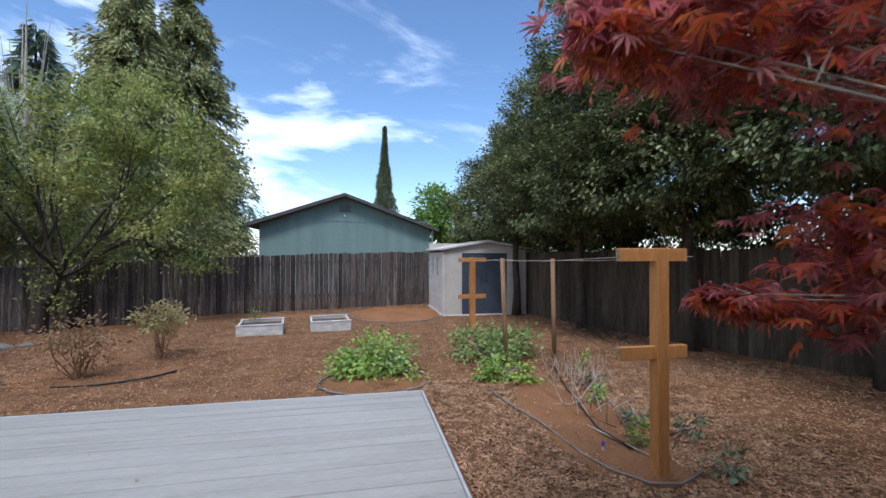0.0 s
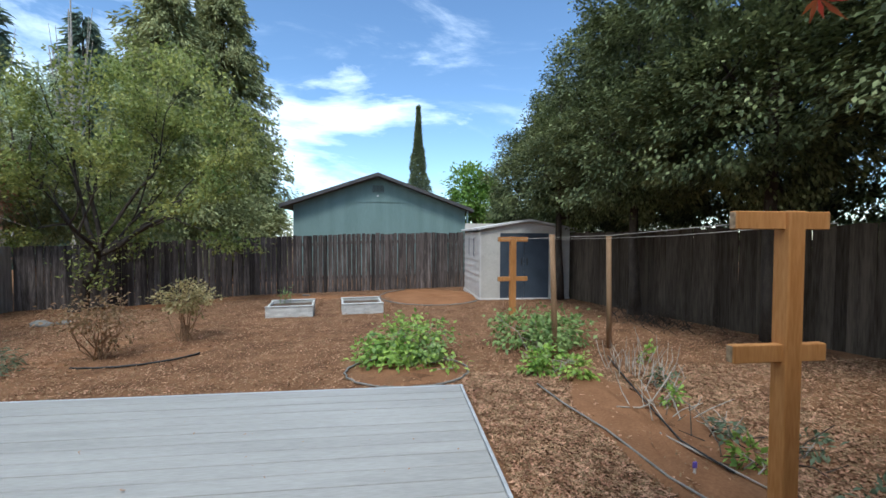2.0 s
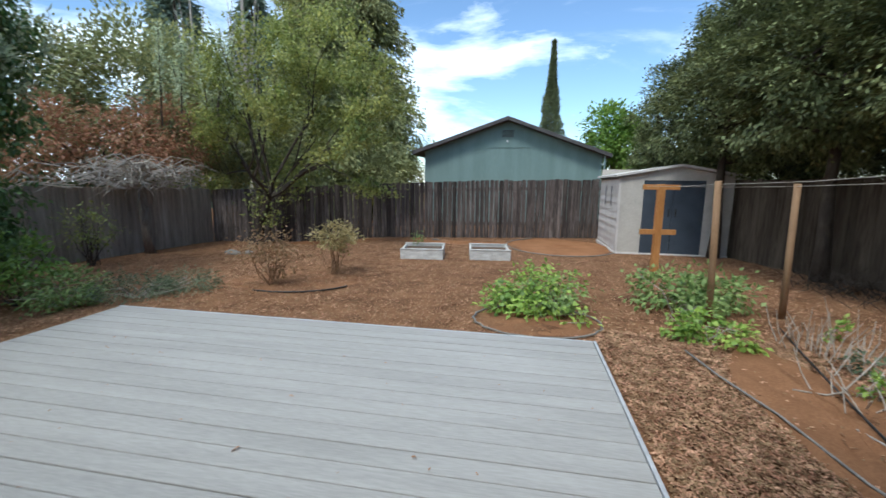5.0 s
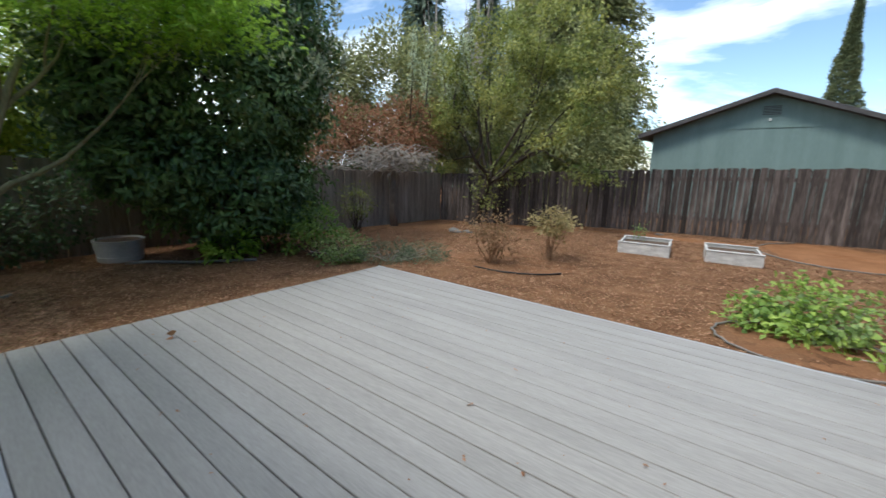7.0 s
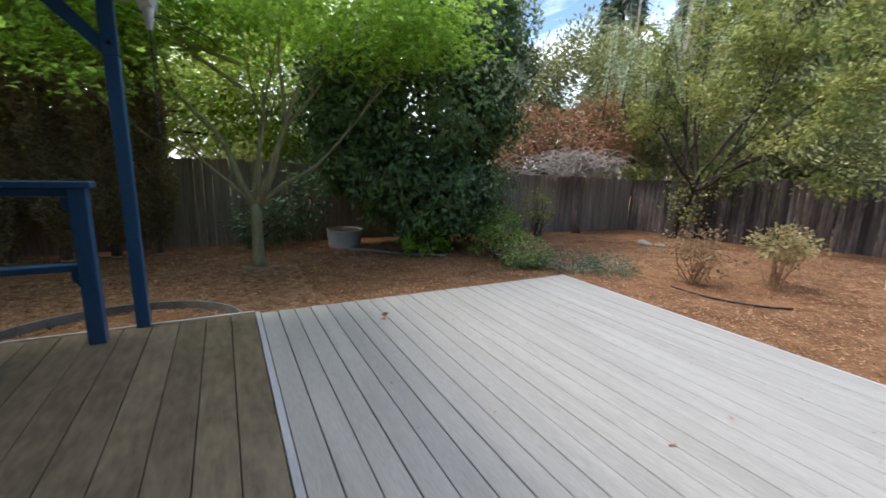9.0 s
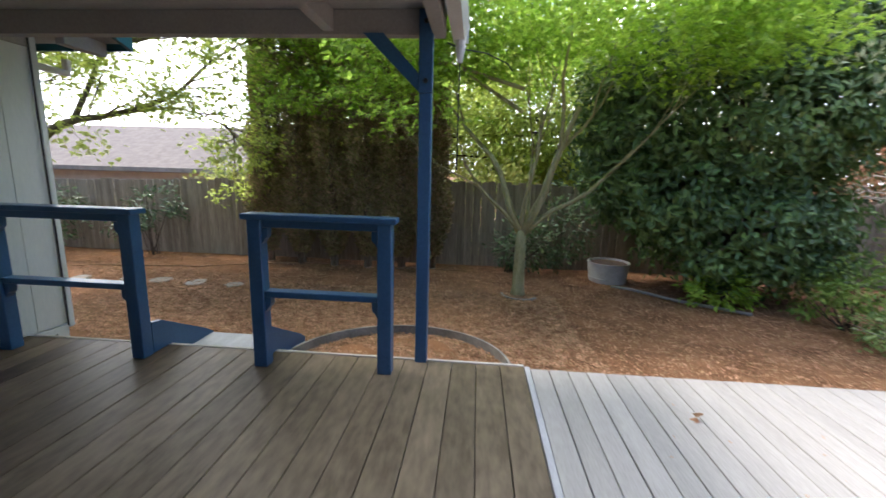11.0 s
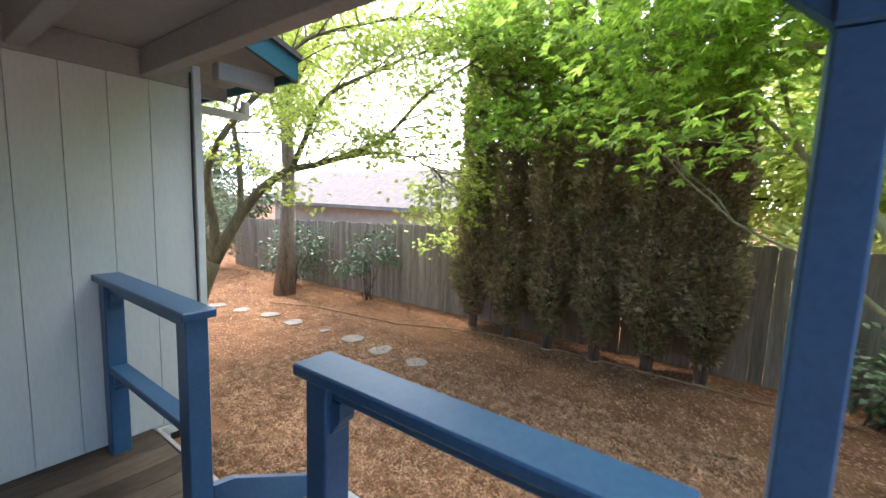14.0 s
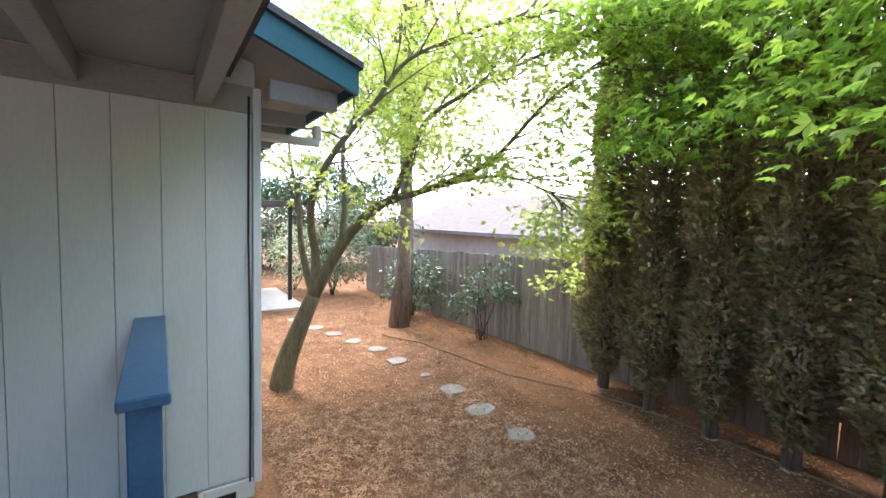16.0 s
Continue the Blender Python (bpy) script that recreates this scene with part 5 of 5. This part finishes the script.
maple("japanese_maple", "green japanese maple with pale forked stems", -6.9, 0.98,
      [((0.1, 0.55, 1.25), 1.9, 0.78), ((-0.1, -0.5, 1.25), 1.9, 0.68), ((0.1, 0.05, 1.5), 1.8, 0.42), ((-0.4, 0.3, 1.3), 1.5, 0.38), ((0.2, 1.05, 0.95), 1.7, 0.48), ((0.3, -0.9, 1.0), 1.4, 0.34)],
      L_MAPLE, 71, 950, 15, 0.18, (0.082, 0.021),
      [(-6.6, 1.2, 3.9, 2.2, 2.3, 0.9), (-5.9, 2.7, 3.1, 1.2, 1.4, 0.5), (-6.4, -0.6, 3.4, 1.4, 1.2, 0.8), (-6.0, 3.3, 3.5, 1.0, 0.8, 0.5)])
curve_strip("tree_ring", arc(-6.86, 1.0, 0.25, 0.25, -100, 60), 0.012, 0.03, M_EDGE, "low grey edging ring round the maple trunk", "garden edging", 0.01)


def vine_maple():
    rng = np.random.default_rng(72)
    x, y = -4.95, -5.35
    z = gz(x, y)
    t = plant("vine_maple", "leaning many-stemmed maple with airy green leaves", "tree", (x, y, z))
    fork = (-5.3, -5.3, 0.85)
    bm = bmesh.new()
    tube(bm, curve_points([(x, y, z - 0.08), (-5.0, -5.35, 0.05), (-5.13, -5.33, 0.42), fork]), [0.14 - 0.055 * k / 15 for k in range(16)], 10)
    part("trunk", bm, M_BARKV, t, smooth=True)
    limbs = [([fork, (-5.34, -5.34, 1.3), (-5.29, -5.38, 1.7), (-5.33, -5.34, 2.1), (-5.5, -5.1, 2.55), (-5.8, -4.85, 3.0), (-6.1, -4.6, 3.5), (-6.6, -4.0, 3.75), (-7.1, -3.5, 3.9)], 0.062),
             ([fork, (-5.6, -5.2, 1.44), (-5.85, -5.05, 1.8), (-6.1, -4.9, 2.0), (-6.45, -4.65, 2.13), (-7.0, -4.2, 2.47), (-7.3, -3.7, 3.05), (-7.6, -3.1, 3.5)], 0.078),
             ([(-6.1, -4.9, 2.0), (-6.2, -4.75, 2.4), (-6.35, -4.55, 2.9), (-6.75, -4.1, 3.25), (-7.1, -3.6, 3.5), (-7.5, -3.0, 3.7)], 0.04),
             ([(-6.45, -4.65, 2.13), (-7.1, -4.2, 2.3), (-7.45, -3.8, 2.15), (-7.6, -3.6, 1.95)], 0.022),
             ([(-5.6, -5.2, 1.44), (-5.75, -5.5, 2.0), (-5.8, -5.7, 2.7), (-6.1, -5.8, 3.3), (-6.6, -5.6, 3.9)], 0.045),
             ([fork, (-5.25, -5.6, 1.4), (-5.3, -5.95, 2.0), (-5.25, -6.2, 2.7), (-5.5, -6.5, 3.4)], 0.05)]
    P, D = [], []
    for pts, r in limbs:
        c = curve_points(pts)
        n = len(c)
        bm = bmesh.new()
        tube(bm, c, [r * (1 - 0.88 * k / (n - 1)) for k in range(n)], 8)
        limb = part("limb", bm, M_BARKV, t, smooth=True)
        bm = bmesh.new()
        tips = []
        for k in range(int(n * 0.45), n):
            if rng.random() < 0.95:
                d = (c[k] - c[k - 1]).normalized() + Vector(rng.normal(0, 0.75, 3)) * 0.9
                d.z = d.z * 0.5 + 0.12
                branch(rng, bm, c[k], d, rng.uniform(0.45, 0.9), 0.013, 1, tips, 0.06, 0.16, (1, 3), 4, 4, 0.5)
        tagged(part("twig", bm, M_BARKV, limb), kind="stuff")
        for q, d in tips:
            m = int(rng.integers(20, 46))
            P.append(np.array(q) + rng.normal(0, 0.17, (m, 3)) * [1, 1, 0.45]); D.append(np.tile(np.array(d), (m, 1)))
    for cx, cy, cz, sx, sz, m in ((-7.45, -3.75, 1.85, 0.17, 0.22, 190), (-5.95, -5.0, 2.75, 0.28, 0.28, 230), (-6.25, -4.7, 2.4, 0.2, 0.2, 110)):
        P.append(np.array([cx, cy, cz]) + rng.normal(0, 1, (m, 3)) * [sx, sx, sz]); D.append(rng.normal(0, 1, (m, 3)))
    P, D = np.concatenate(P), np.concatenate(D)
    quads("crown", palm(rng, P, D, 0.07, 0.02), L_VINE, t)


vine_maple()
# leafy boughs hanging in front of the hedge
def boughs():
    rng = np.random.default_rng(73)
    t = plant("maple_bough", "fresh green maple boughs hanging before the hedge", "tree bough", (-7.3, -1.4, 3.4))
    bm = bmesh.new()
    for a, b in (((-6.85, 0.9, 2.6), (-7.5, -2.6, 3.3)), ((-6.85, 0.9, 2.3), (-7.4, -1.0, 3.1))):
        a, b = Vector(a), Vector(b)
        tube(bm, [a, (a + b) / 2 + Vector((0, 0, 0.25)), b], [0.03, 0.02, 0.006], 6)
    part("limb", bm, M_BARKM, t)
    P, D = [], []
    for k in range(120):   # flat hanging sprays
        c = np.array([-7.35 + rng.normal(0, 0.3), rng.uniform(-3.2, 0.9), rng.uniform(2.35, 4.6)])
        if c[2] < 2.75 and rng.random() < 0.55:
            continue
        w = rng.uniform(0.22, 0.5)
        m = int(230 * w)
        q = rng.normal(0, 1, (m, 3)) * [w * 0.55, w, 0.05]
        q[:, 2] -= 0.28 * np.abs(q[:, 1])
        P.append(c + q); D.append(np.tile([0.6, rng.normal(0, 0.5), -0.3], (m, 1)))
    P, D = np.concatenate(P), np.concatenate(D)
    quads("foliage", palm(rng, P, D, 0.082, 0.022), L_MAPLE, t)


boughs()


def red_maple():
    rng = np.random.default_rng(74)
    x, y = 2.75, 0.25
    t = plant("red_maple", "red-leaved japanese maple with fine feathery foliage", "tree", (x, y, gz(x, y)))
    bm = bmesh.new()
    tube(bm, [(x, y, gz(x, y) - 0.1), (x - 0.05, y + 0.03, 0.6), (x - 0.12, y + 0.05, 1.15)], [0.09, 0.065, 0.055], 9)
    part("trunk", bm, M_BARKG, t, smooth=True)
    # the highest clusters are an unseen upper crown, added to shade the ground
    clusters = [(1.72, 1.15, 1.30, 0.26), (1.45, 1.2, 1.29, 0.12), (1.3, 1.22, 1.31, 0.08), (1.9, 1.2, 1.56, 0.26), (1.8, 1.10, 1.42, 0.2), (0.98, 1.06, 2.05, 0.26), (0.80, 1.05, 2.02, 0.13), (1.15, 1.0, 2.2, 0.3), (1.35, 1.15, 2.05, 0.3), (1.65, 1.1, 2.25, 0.35), (1.9, 1.0, 1.95, 0.3), (2.1, 0.9, 1.4, 0.3), (1.3, 1.5, 2.45, 0.35), (1.7, 0.8, 2.75, 0.45), (2.3, 0.7, 2.6, 0.5), (2.5, 0.35, 3.2, 0.55), (3.1, 0.75, 3.0, 0.6), (3.0, 0.2, 3.5, 0.6), (1.9, 0.5, 3.2, 0.5), (3.6, 0.9, 2.6, 0.5), (1.05, 1.25, 2.3, 0.2)]
    for cx, cy, cz, r in clusters:
        bm = bmesh.new()
        p, e = Vector((x - 0.12, y + 0.05, 1.1)), Vector((cx, cy, cz))
        m = (p + e) / 2 + Vector((0, 0, 0.12))
        tube(bm, [p, m, e], [0.011, 0.006, 0.0015], 6)
        for _ in range(5):
            q = m.lerp(e, rng.uniform(0.2, 0.9))
            tube(bm, [q, q + Vector(rng.normal(0, r * 0.6, 3)) * 0.7], [0.004, 0.0015], 4)
        part("limb", bm, M_TWIG, t)
    P, D = [], []
    for cx, cy, cz, r in clusters:
        k = int(560 * r)
        P.append(np.array([cx, cy, cz]) + rng.normal(0, r * 0.5, (k, 3)) * [1, 1, 0.42]); D.append(rng.normal(0, 1, (k, 3)))
    P, D = np.concatenate(P), np.concatenate(D)
    # three in ten take a brighter orange-red: sunlight put into the leaf colour
    fire = rng.random(len(P)) < 0.30
    quads("foliage", palm(rng, P[~fire], D[~fire], 0.088, 0.012, 7, 0.8), L_RED, t)
    quads("sunlit_foliage", palm(rng, P[fire], D[fire], 0.088, 0.013, 7, 0.8), L_FLAME, t, "orange-red leaves with sunlit tone in their colour")


red_maple()

# arborvitae hedge
for k, (x, y, h, r) in enumerate(((-8.35, -3.5, 6.0, 0.28), (-8.25, -2.85, 6.4, 0.30), (-8.2, -2.22, 6.6, 0.30), (-8.2, -1.6, 6.2, 0.28), (-8.25, -1.0, 6.5, 0.30), (-8.3, -0.45, 6.0, 0.26))):
    column("arborvitae", "tall columnar arborvitae browning low down", x, y, h, r, [L_ARBOR, L_ARBORB], 80 + k, 30000, (0.078, 0.03), "arborvitae hedge", stemmed=True, swell=0.15)

# tall trunk by the south fence
# last two blobs: unseen upper crown, added to shade the ground below
tree("tall_ash", "tall grey-barked tree with sparse young leaves", -7.62, -7.35, (8.6, 0.16), [(-7.3, -7.2, 5.0, 1.7, 1.6, 1.6), (-7.4, -6.8, 3.6, 1.2, 1.1, 0.8), (-8.6, -8.2, 4.2, 1.4, 1.4, 1.2), (-7.0, -6.2, 8.0, 2.7, 2.8, 1.5), (-5.9, -5.0, 7.6, 1.6, 1.8, 1.0)], L_VINE, 1050, 14, 0.2, (0.10, 0.06), 90, M_BARKG, shell=0.3, limbs=22)
tree("tall_ash", "slender grey-barked stem beside the tall tree", -7.95, -7.75, (7.0, 0.085), [(-8.2, -8.0, 5.2, 1.2, 1.2, 1.3)], L_VINE, 90, 14, 0.2, (0.10, 0.06), 97, M_BARKG, shell=0.3, limbs=9)
shrub("camellia", "small camellia on a thin stem by the fence", -8.35, -5.85, [(0.05, 0.1, 0.95, 0.42, 0.5, 0.35), (0.1, -0.35, 0.65, 0.3, 0.35, 0.25)], L_CAM, 60, 12, 0.08, (0.085, 0.045), 91, 8)
shrub("camellia", "leafy camellia bush behind the tree trunk", -8.2, -8.0, [(0, 0, 0.75, 0.5, 0.7, 0.6)], L_CAM, 110, 12, 0.1, (0.09, 0.045), 92, 8)
shrub("flowering_bush", "large grey-green bush far along the fence", -7.6, -11.0, [(0, 0, 1.3, 0.9, 0.9, 1.1)], L_LAV, 220, 12, 0.12, (0.1, 0.05), 93, 8)
shrub("background_bush", "green bush beside the house far along the path", -6.9, -12.2, [(0, 0, 1.0, 0.7, 0.8, 0.9)], L_LIGHT, 120, 12, 0.12, (0.1, 0.05), 94, 6)
tree("background_tree", "leafy green tree at the far end of the path", -9.6, -17.5, (3.5, 0.15), [(-9.4, -17.0, 2.0, 2.0, 1.8, 2.0), (-7.3, -17.5, 1.6, 1.6, 1.4, 1.7), (-11.5, -17.0, 1.8, 1.6, 1.6, 1.8)], L_CAM, 700, 20, 0.2, (0.2, 0.1), 96, M_BARKD, shell=0.4)
shrub("ivy_shrub", "dark leafy shrub at the foot of the fence", -8.3, 0.9, [(0, 0.3, 0.45, 0.3, 0.6, 0.45), (0, 1.0, 0.8, 0.3, 0.5, 0.6)], L_CAM, 120, 12, 0.09, (0.085, 0.05), 95, 8)

# beds and small shrubs
shrub("strawberry_bed", "low mound of bright green leafy plants", 0.33, 5.55, [(-0.12, 0.1, 0.20, 0.44, 0.38, 0.19), (0.2, 0.25, 0.28, 0.34, 0.3, 0.18), (-0.3, -0.1, 0.10, 0.25, 0.25, 0.12), (0.05, -0.25, 0.12, 0.18, 0.2, 0.12), (0.45, -0.4, 0.08, 0.1, 0.1, 0.1)], L_BED, 100, 12, 0.085, (0.076, 0.05), 101, 16, M_TWIG, "bed plant", flat=0.6)
shrub("strawberry_bed", "duller green leafy stems in the bed", 0.5, 5.5, [(0.05, 0.15, 0.17, 0.35, 0.35, 0.16), (-0.35, 0.2, 0.15, 0.25, 0.3, 0.14)], L_BED2, 70, 10, 0.06, (0.07, 0.045), 102, 12, M_TWIG, "bed plant", flat=0.5)
shrub("leafy_perennial", "leafy green perennials along the trellis bed", 2.0, 5.85, [(-0.15, 0.3, 0.22, 0.32, 0.35, 0.22), (0.25, 0.15, 0.25, 0.35, 0.35, 0.22), (0.0, -0.3, 0.18, 0.25, 0.3, 0.18), (0.6, 0.3, 0.2, 0.25, 0.25, 0.2)], L_BED2, 150, 11, 0.085, (0.082, 0.048), 103, 22, M_TWIG, "bed plant", flat=0.5)
shrub("leafy_perennial", "bright green young shoots at the bed's end", 1.85, 4.85, [(-0.1, 0.1, 0.13, 0.22, 0.2, 0.12), (0.2, -0.15, 0.13, 0.13, 0.15, 0.12)], L_BED, 50, 12, 0.04, (0.06, 0.042), 104, 8, M_TWIG, "bed plant", flat=0.6)
for k, (x, y) in enumerate(((2.5, 3.3), (2.35, 2.95), (2.75, 4.3), (3.1, 5.2), (2.62, 2.45), (2.5, 3.9), (2.85, 3.05))):
    shrub("bed_seedling", "small green seedling in the trellis bed", x, y, [(0, 0, 0.10, 0.09, 0.09, 0.10)], L_BED if k % 2 else L_LAV, 9, 9, 0.03, (0.055, 0.03), 110 + k, 4, M_TWIG, "bed plant")

for k, (dx, dy) in enumerate(((-0.28, 0.22), (-0.22, 0.30), (-0.1, 0.26))):
    p = Vector((-1.86 + dx, 9.27 + dy, gz(-1.86, 9.27) + 0.155))
    sprout = root("planter_sprout", "thin green sprout growing in the planter", "seedling", "planter sprouts", at=p)
    part("stem", tube(bmesh.new(), [p, p + Vector((0.02, 0.0, 0.16)), p + Vector((0.01 + 0.03 * k, 0.02, 0.34 - 0.06 * k))], [0.006, 0.005, 0.002], 5), L_BED2, sprout)
    rs = np.random.default_rng(170 + k)
    Q = np.array(p) + [0.015, 0.01, 0.2] + rs.normal(0, 1, (16, 3)) * [0.025, 0.025, 0.07]
    quads("foliage", leaves(rs, Q, rs.normal(0, 1, (16, 3)) + [0, 0, 0.5], 0.07, 0.025), L_BED2, sprout)


def dry_sticks(x, y, n, h, r, label, seed, material=M_TWIG, lean=0.4):
    rng = np.random.default_rng(seed)
    s = plant("dry_stalks", label, "dry plant", (x, y, gz(x, y)))
    for _ in range(n):
        bm = bmesh.new()
        a = rng.uniform(0, 6.28)
        p = Vector((x + rng.normal(0, r), y + rng.normal(0, r * 1.5), gz(x, y) - 0.02))
        L = h * rng.uniform(0.4, 1.1)
        d = Vector((math.cos(a) * lean * rng.uniform(0.2, 1.6), math.sin(a) * lean * rng.uniform(0.2, 1.6), 1)).normalized() * L
        tube(bm, [p, p + d * 0.55 + Vector(rng.normal(0, 0.02, 3)), p + d], [0.005, 0.004, 0.002], 4)
        part("stalk", bm, material, s)


dry_sticks(2.75, 4.75, 40, 0.42, 0.14, "pale dry upright stalks in the trellis bed", 120)
dry_sticks(2.45, 3.7, 26, 0.38, 0.16, "pale dry stalks lying in the bed", 121, lean=1.3)
dry_sticks(2.45, 3.1, 22, 0.4, 0.12, "dark fallen twigs in the bed", 122, M_BARKD, 2.5)
dry_sticks(4.75, 7.6, 150, 0.62, 0.3, "heap of dark dead twigs by the fence", 123, M_BARKD, 1.5)

shrub("blueberry_shrub", "twiggy shrub with bronze-pink new leaves", -3.3, 6.05, [(-0.1, 0, 0.55, 0.4, 0.35, 0.25), (0.15, 0.1, 0.4, 0.3, 0.3, 0.25)], L_PINK, 95, 10, 0.06, (0.055, 0.028), 130, 16, M_STAKE)
shrub("blueberry_shrub", "twiggy shrub with pale yellow new leaves", -2.8, 7.0, [(0, 0, 0.62, 0.36, 0.36, 0.2)], L_YEL, 110, 11, 0.055, (0.055, 0.03), 131, 12, M_STAKE)
shrub("golden_shrub", "yellow-green low shrub before the laurel", -6.1, 4.9, [(0, 0, 0.55, 0.5, 0.4, 0.3), (-0.3, -0.3, 0.35, 0.35, 0.35, 0.25)], L_POP, 90, 12, 0.08, (0.075, 0.04), 132, 12)
shrub("catmint", "low grey-green herb mound beside the deck", -4.75, 5.25, [(0, 0, 0.14, 0.55, 0.45, 0.16), (0.45, 0.35, 0.14, 0.4, 0.35, 0.16)], L_LAV, 190, 12, 0.06, (0.07, 0.014), 133, 30, M_TWIG, "herb", flat=0.0)
shrub("catmint", "low green herb mound beside the deck", -5.4, 4.85, [(0, 0, 0.22, 0.5, 0.4, 0.25)], L_BED2, 130, 12, 0.06, (0.06, 0.03), 134, 20, M_TWIG, "herb")
shrub("olive_shrub", "sparse olive-green shrub against the fence", -8.0, 7.35, [(0, 0, 0.75, 0.4, 0.5, 0.45)], L_PEAR, 60, 10, 0.09, (0.07, 0.035), 135, 14)
shrub("laurel_shoot", "low fresh green laurel shoots at the base", -6.85, 3.75, [(0, 0, 0.22, 0.4, 0.45, 0.22)], L_MAPLE, 50, 10, 0.07, (0.11, 0.05), 136, 6)


def wisteria():
    rng = np.random.default_rng(140)
    x, y = -8.35, 8.9
    z = gz(x, y)
    t = plant("bare_vine", "bare tangled pale vine over the fence", "vine", (x, y, z))
    bm = bmesh.new()
    for k in range(3):
        tube(bm, [(x + 0.05 * k, y + 0.05 * k, z - 0.05), (x + 0.08 * math.sin(k), y - 0.05, z + 0.6), (x - 0.06, y + 0.1 * k, z + 1.1), (x - 0.1, y + 0.05, z + 1.5)], [0.05, 0.045, 0.04, 0.03], 7)
    part("stem", bm, M_BARKG, t, smooth=True)
    bm = bmesh.new()
    for k in range(230):
        a = rng.uniform(0, 6.28)
        p = Vector((x + rng.normal(0, 0.15), y + rng.normal(0, 0.75), 1.15 + rng.uniform(-0.05, 0.5)))
        d = Vector((math.cos(a) * 0.6, math.sin(a) * 1.3, rng.uniform(-0.2, 0.35))) * rng.uniform(0.4, 1.2)
        tube(bm, [p, p + d * 0.5 + Vector((0, 0, 0.12)), p + d - Vector((0, 0, 0.1))], [0.014, 0.010, 0.004], 4)
    part("crown", bm, M_TWIG, t)


wisteria()


# fallen leaves on the deck
def litter():
    rng = np.random.default_rng(150)
    bits = [(-1.215, 2.48, 0.05), (-1.234, 3.0, 0.035), (-1.84, 1.83, 0.03), (-3.448, 1.76, 0.13), (-0.75, 2.2, 0.04), (-0.6, 2.1, 0.045), (-1.0, 2.1, 0.035), (-0.35, 2.6, 0.04), (-2.4, 1.35, 0.045)]
    bits += [(rng.uniform(-3.9, 0.7), rng.uniform(0.85, 4.3), rng.uniform(0.012, 0.028)) for _ in range(80)]
    for x, y, s in bits:
        P = np.array([[x, y, 0.012]] * 2); D = rng.normal(0, 1, (2, 3)) * [1, 1, 0.15]
        tagged(quads("fallen_leaf", leaves(rng, P, D, s * 0.65, s * 0.45, 2.0, 0.0), L_ORANGE), "small dry brown fallen leaf on the deck", "leaf", "fallen leaves")


litter()


def fallen_branch():
    bm = bmesh.new()
    tube(bm, [(2.02, 3.9, gz(2, 3.9) + 0.03), (2.2, 3.86, gz(2.2, 3.9) + 0.03), (2.3, 3.88, gz(2.3, 3.9) + 0.05), (2.55, 4.05, gz(2.5, 4) + 0.16), (2.75, 4.2, gz(2.7, 4.2) + 0.26)], [0.006, 0.0065, 0.006, 0.005, 0.003], 6)
    tagged(part("fallen_branch", bm, M_TWIG, smooth=True), "pale bent fallen branch in the trellis bed", "branch")
    bm = bmesh.new()
    tube(bm, [(2.1, 3.45, gz(2, 3.4) + 0.02), (2.2, 3.0, gz(2, 3) + 0.03), (2.26, 2.72, gz(2, 2.7) + 0.04)], [0.007, 0.009, 0.006], 5)
    tagged(part("fallen_branch", bm, M_TWIG, smooth=True), "thin grey fallen branch by the cedar post", "branch")


fallen_branch()
M_TAG = mat("purple_plastic", (0.12, 0.09, 0.45), (0.18, 0.13, 0.55), 20, 0.4, 0)
_tag = root("plant_tag", "small purple plant tag stuck in soil", "plant tag", at=(1.98, 2.95, gz(1.98, 2.95)))
part("stake", box((1.972, 2.948, gz(2, 2.95)), (1.988, 2.951, gz(2, 2.95) + 0.05)), M_ZINC, _tag)
part("label_plate", box((1.965, 2.945, gz(2, 2.95) + 0.05), (1.995, 2.951, gz(2, 2.95) + 0.09), 0.003), M_TAG, _tag)
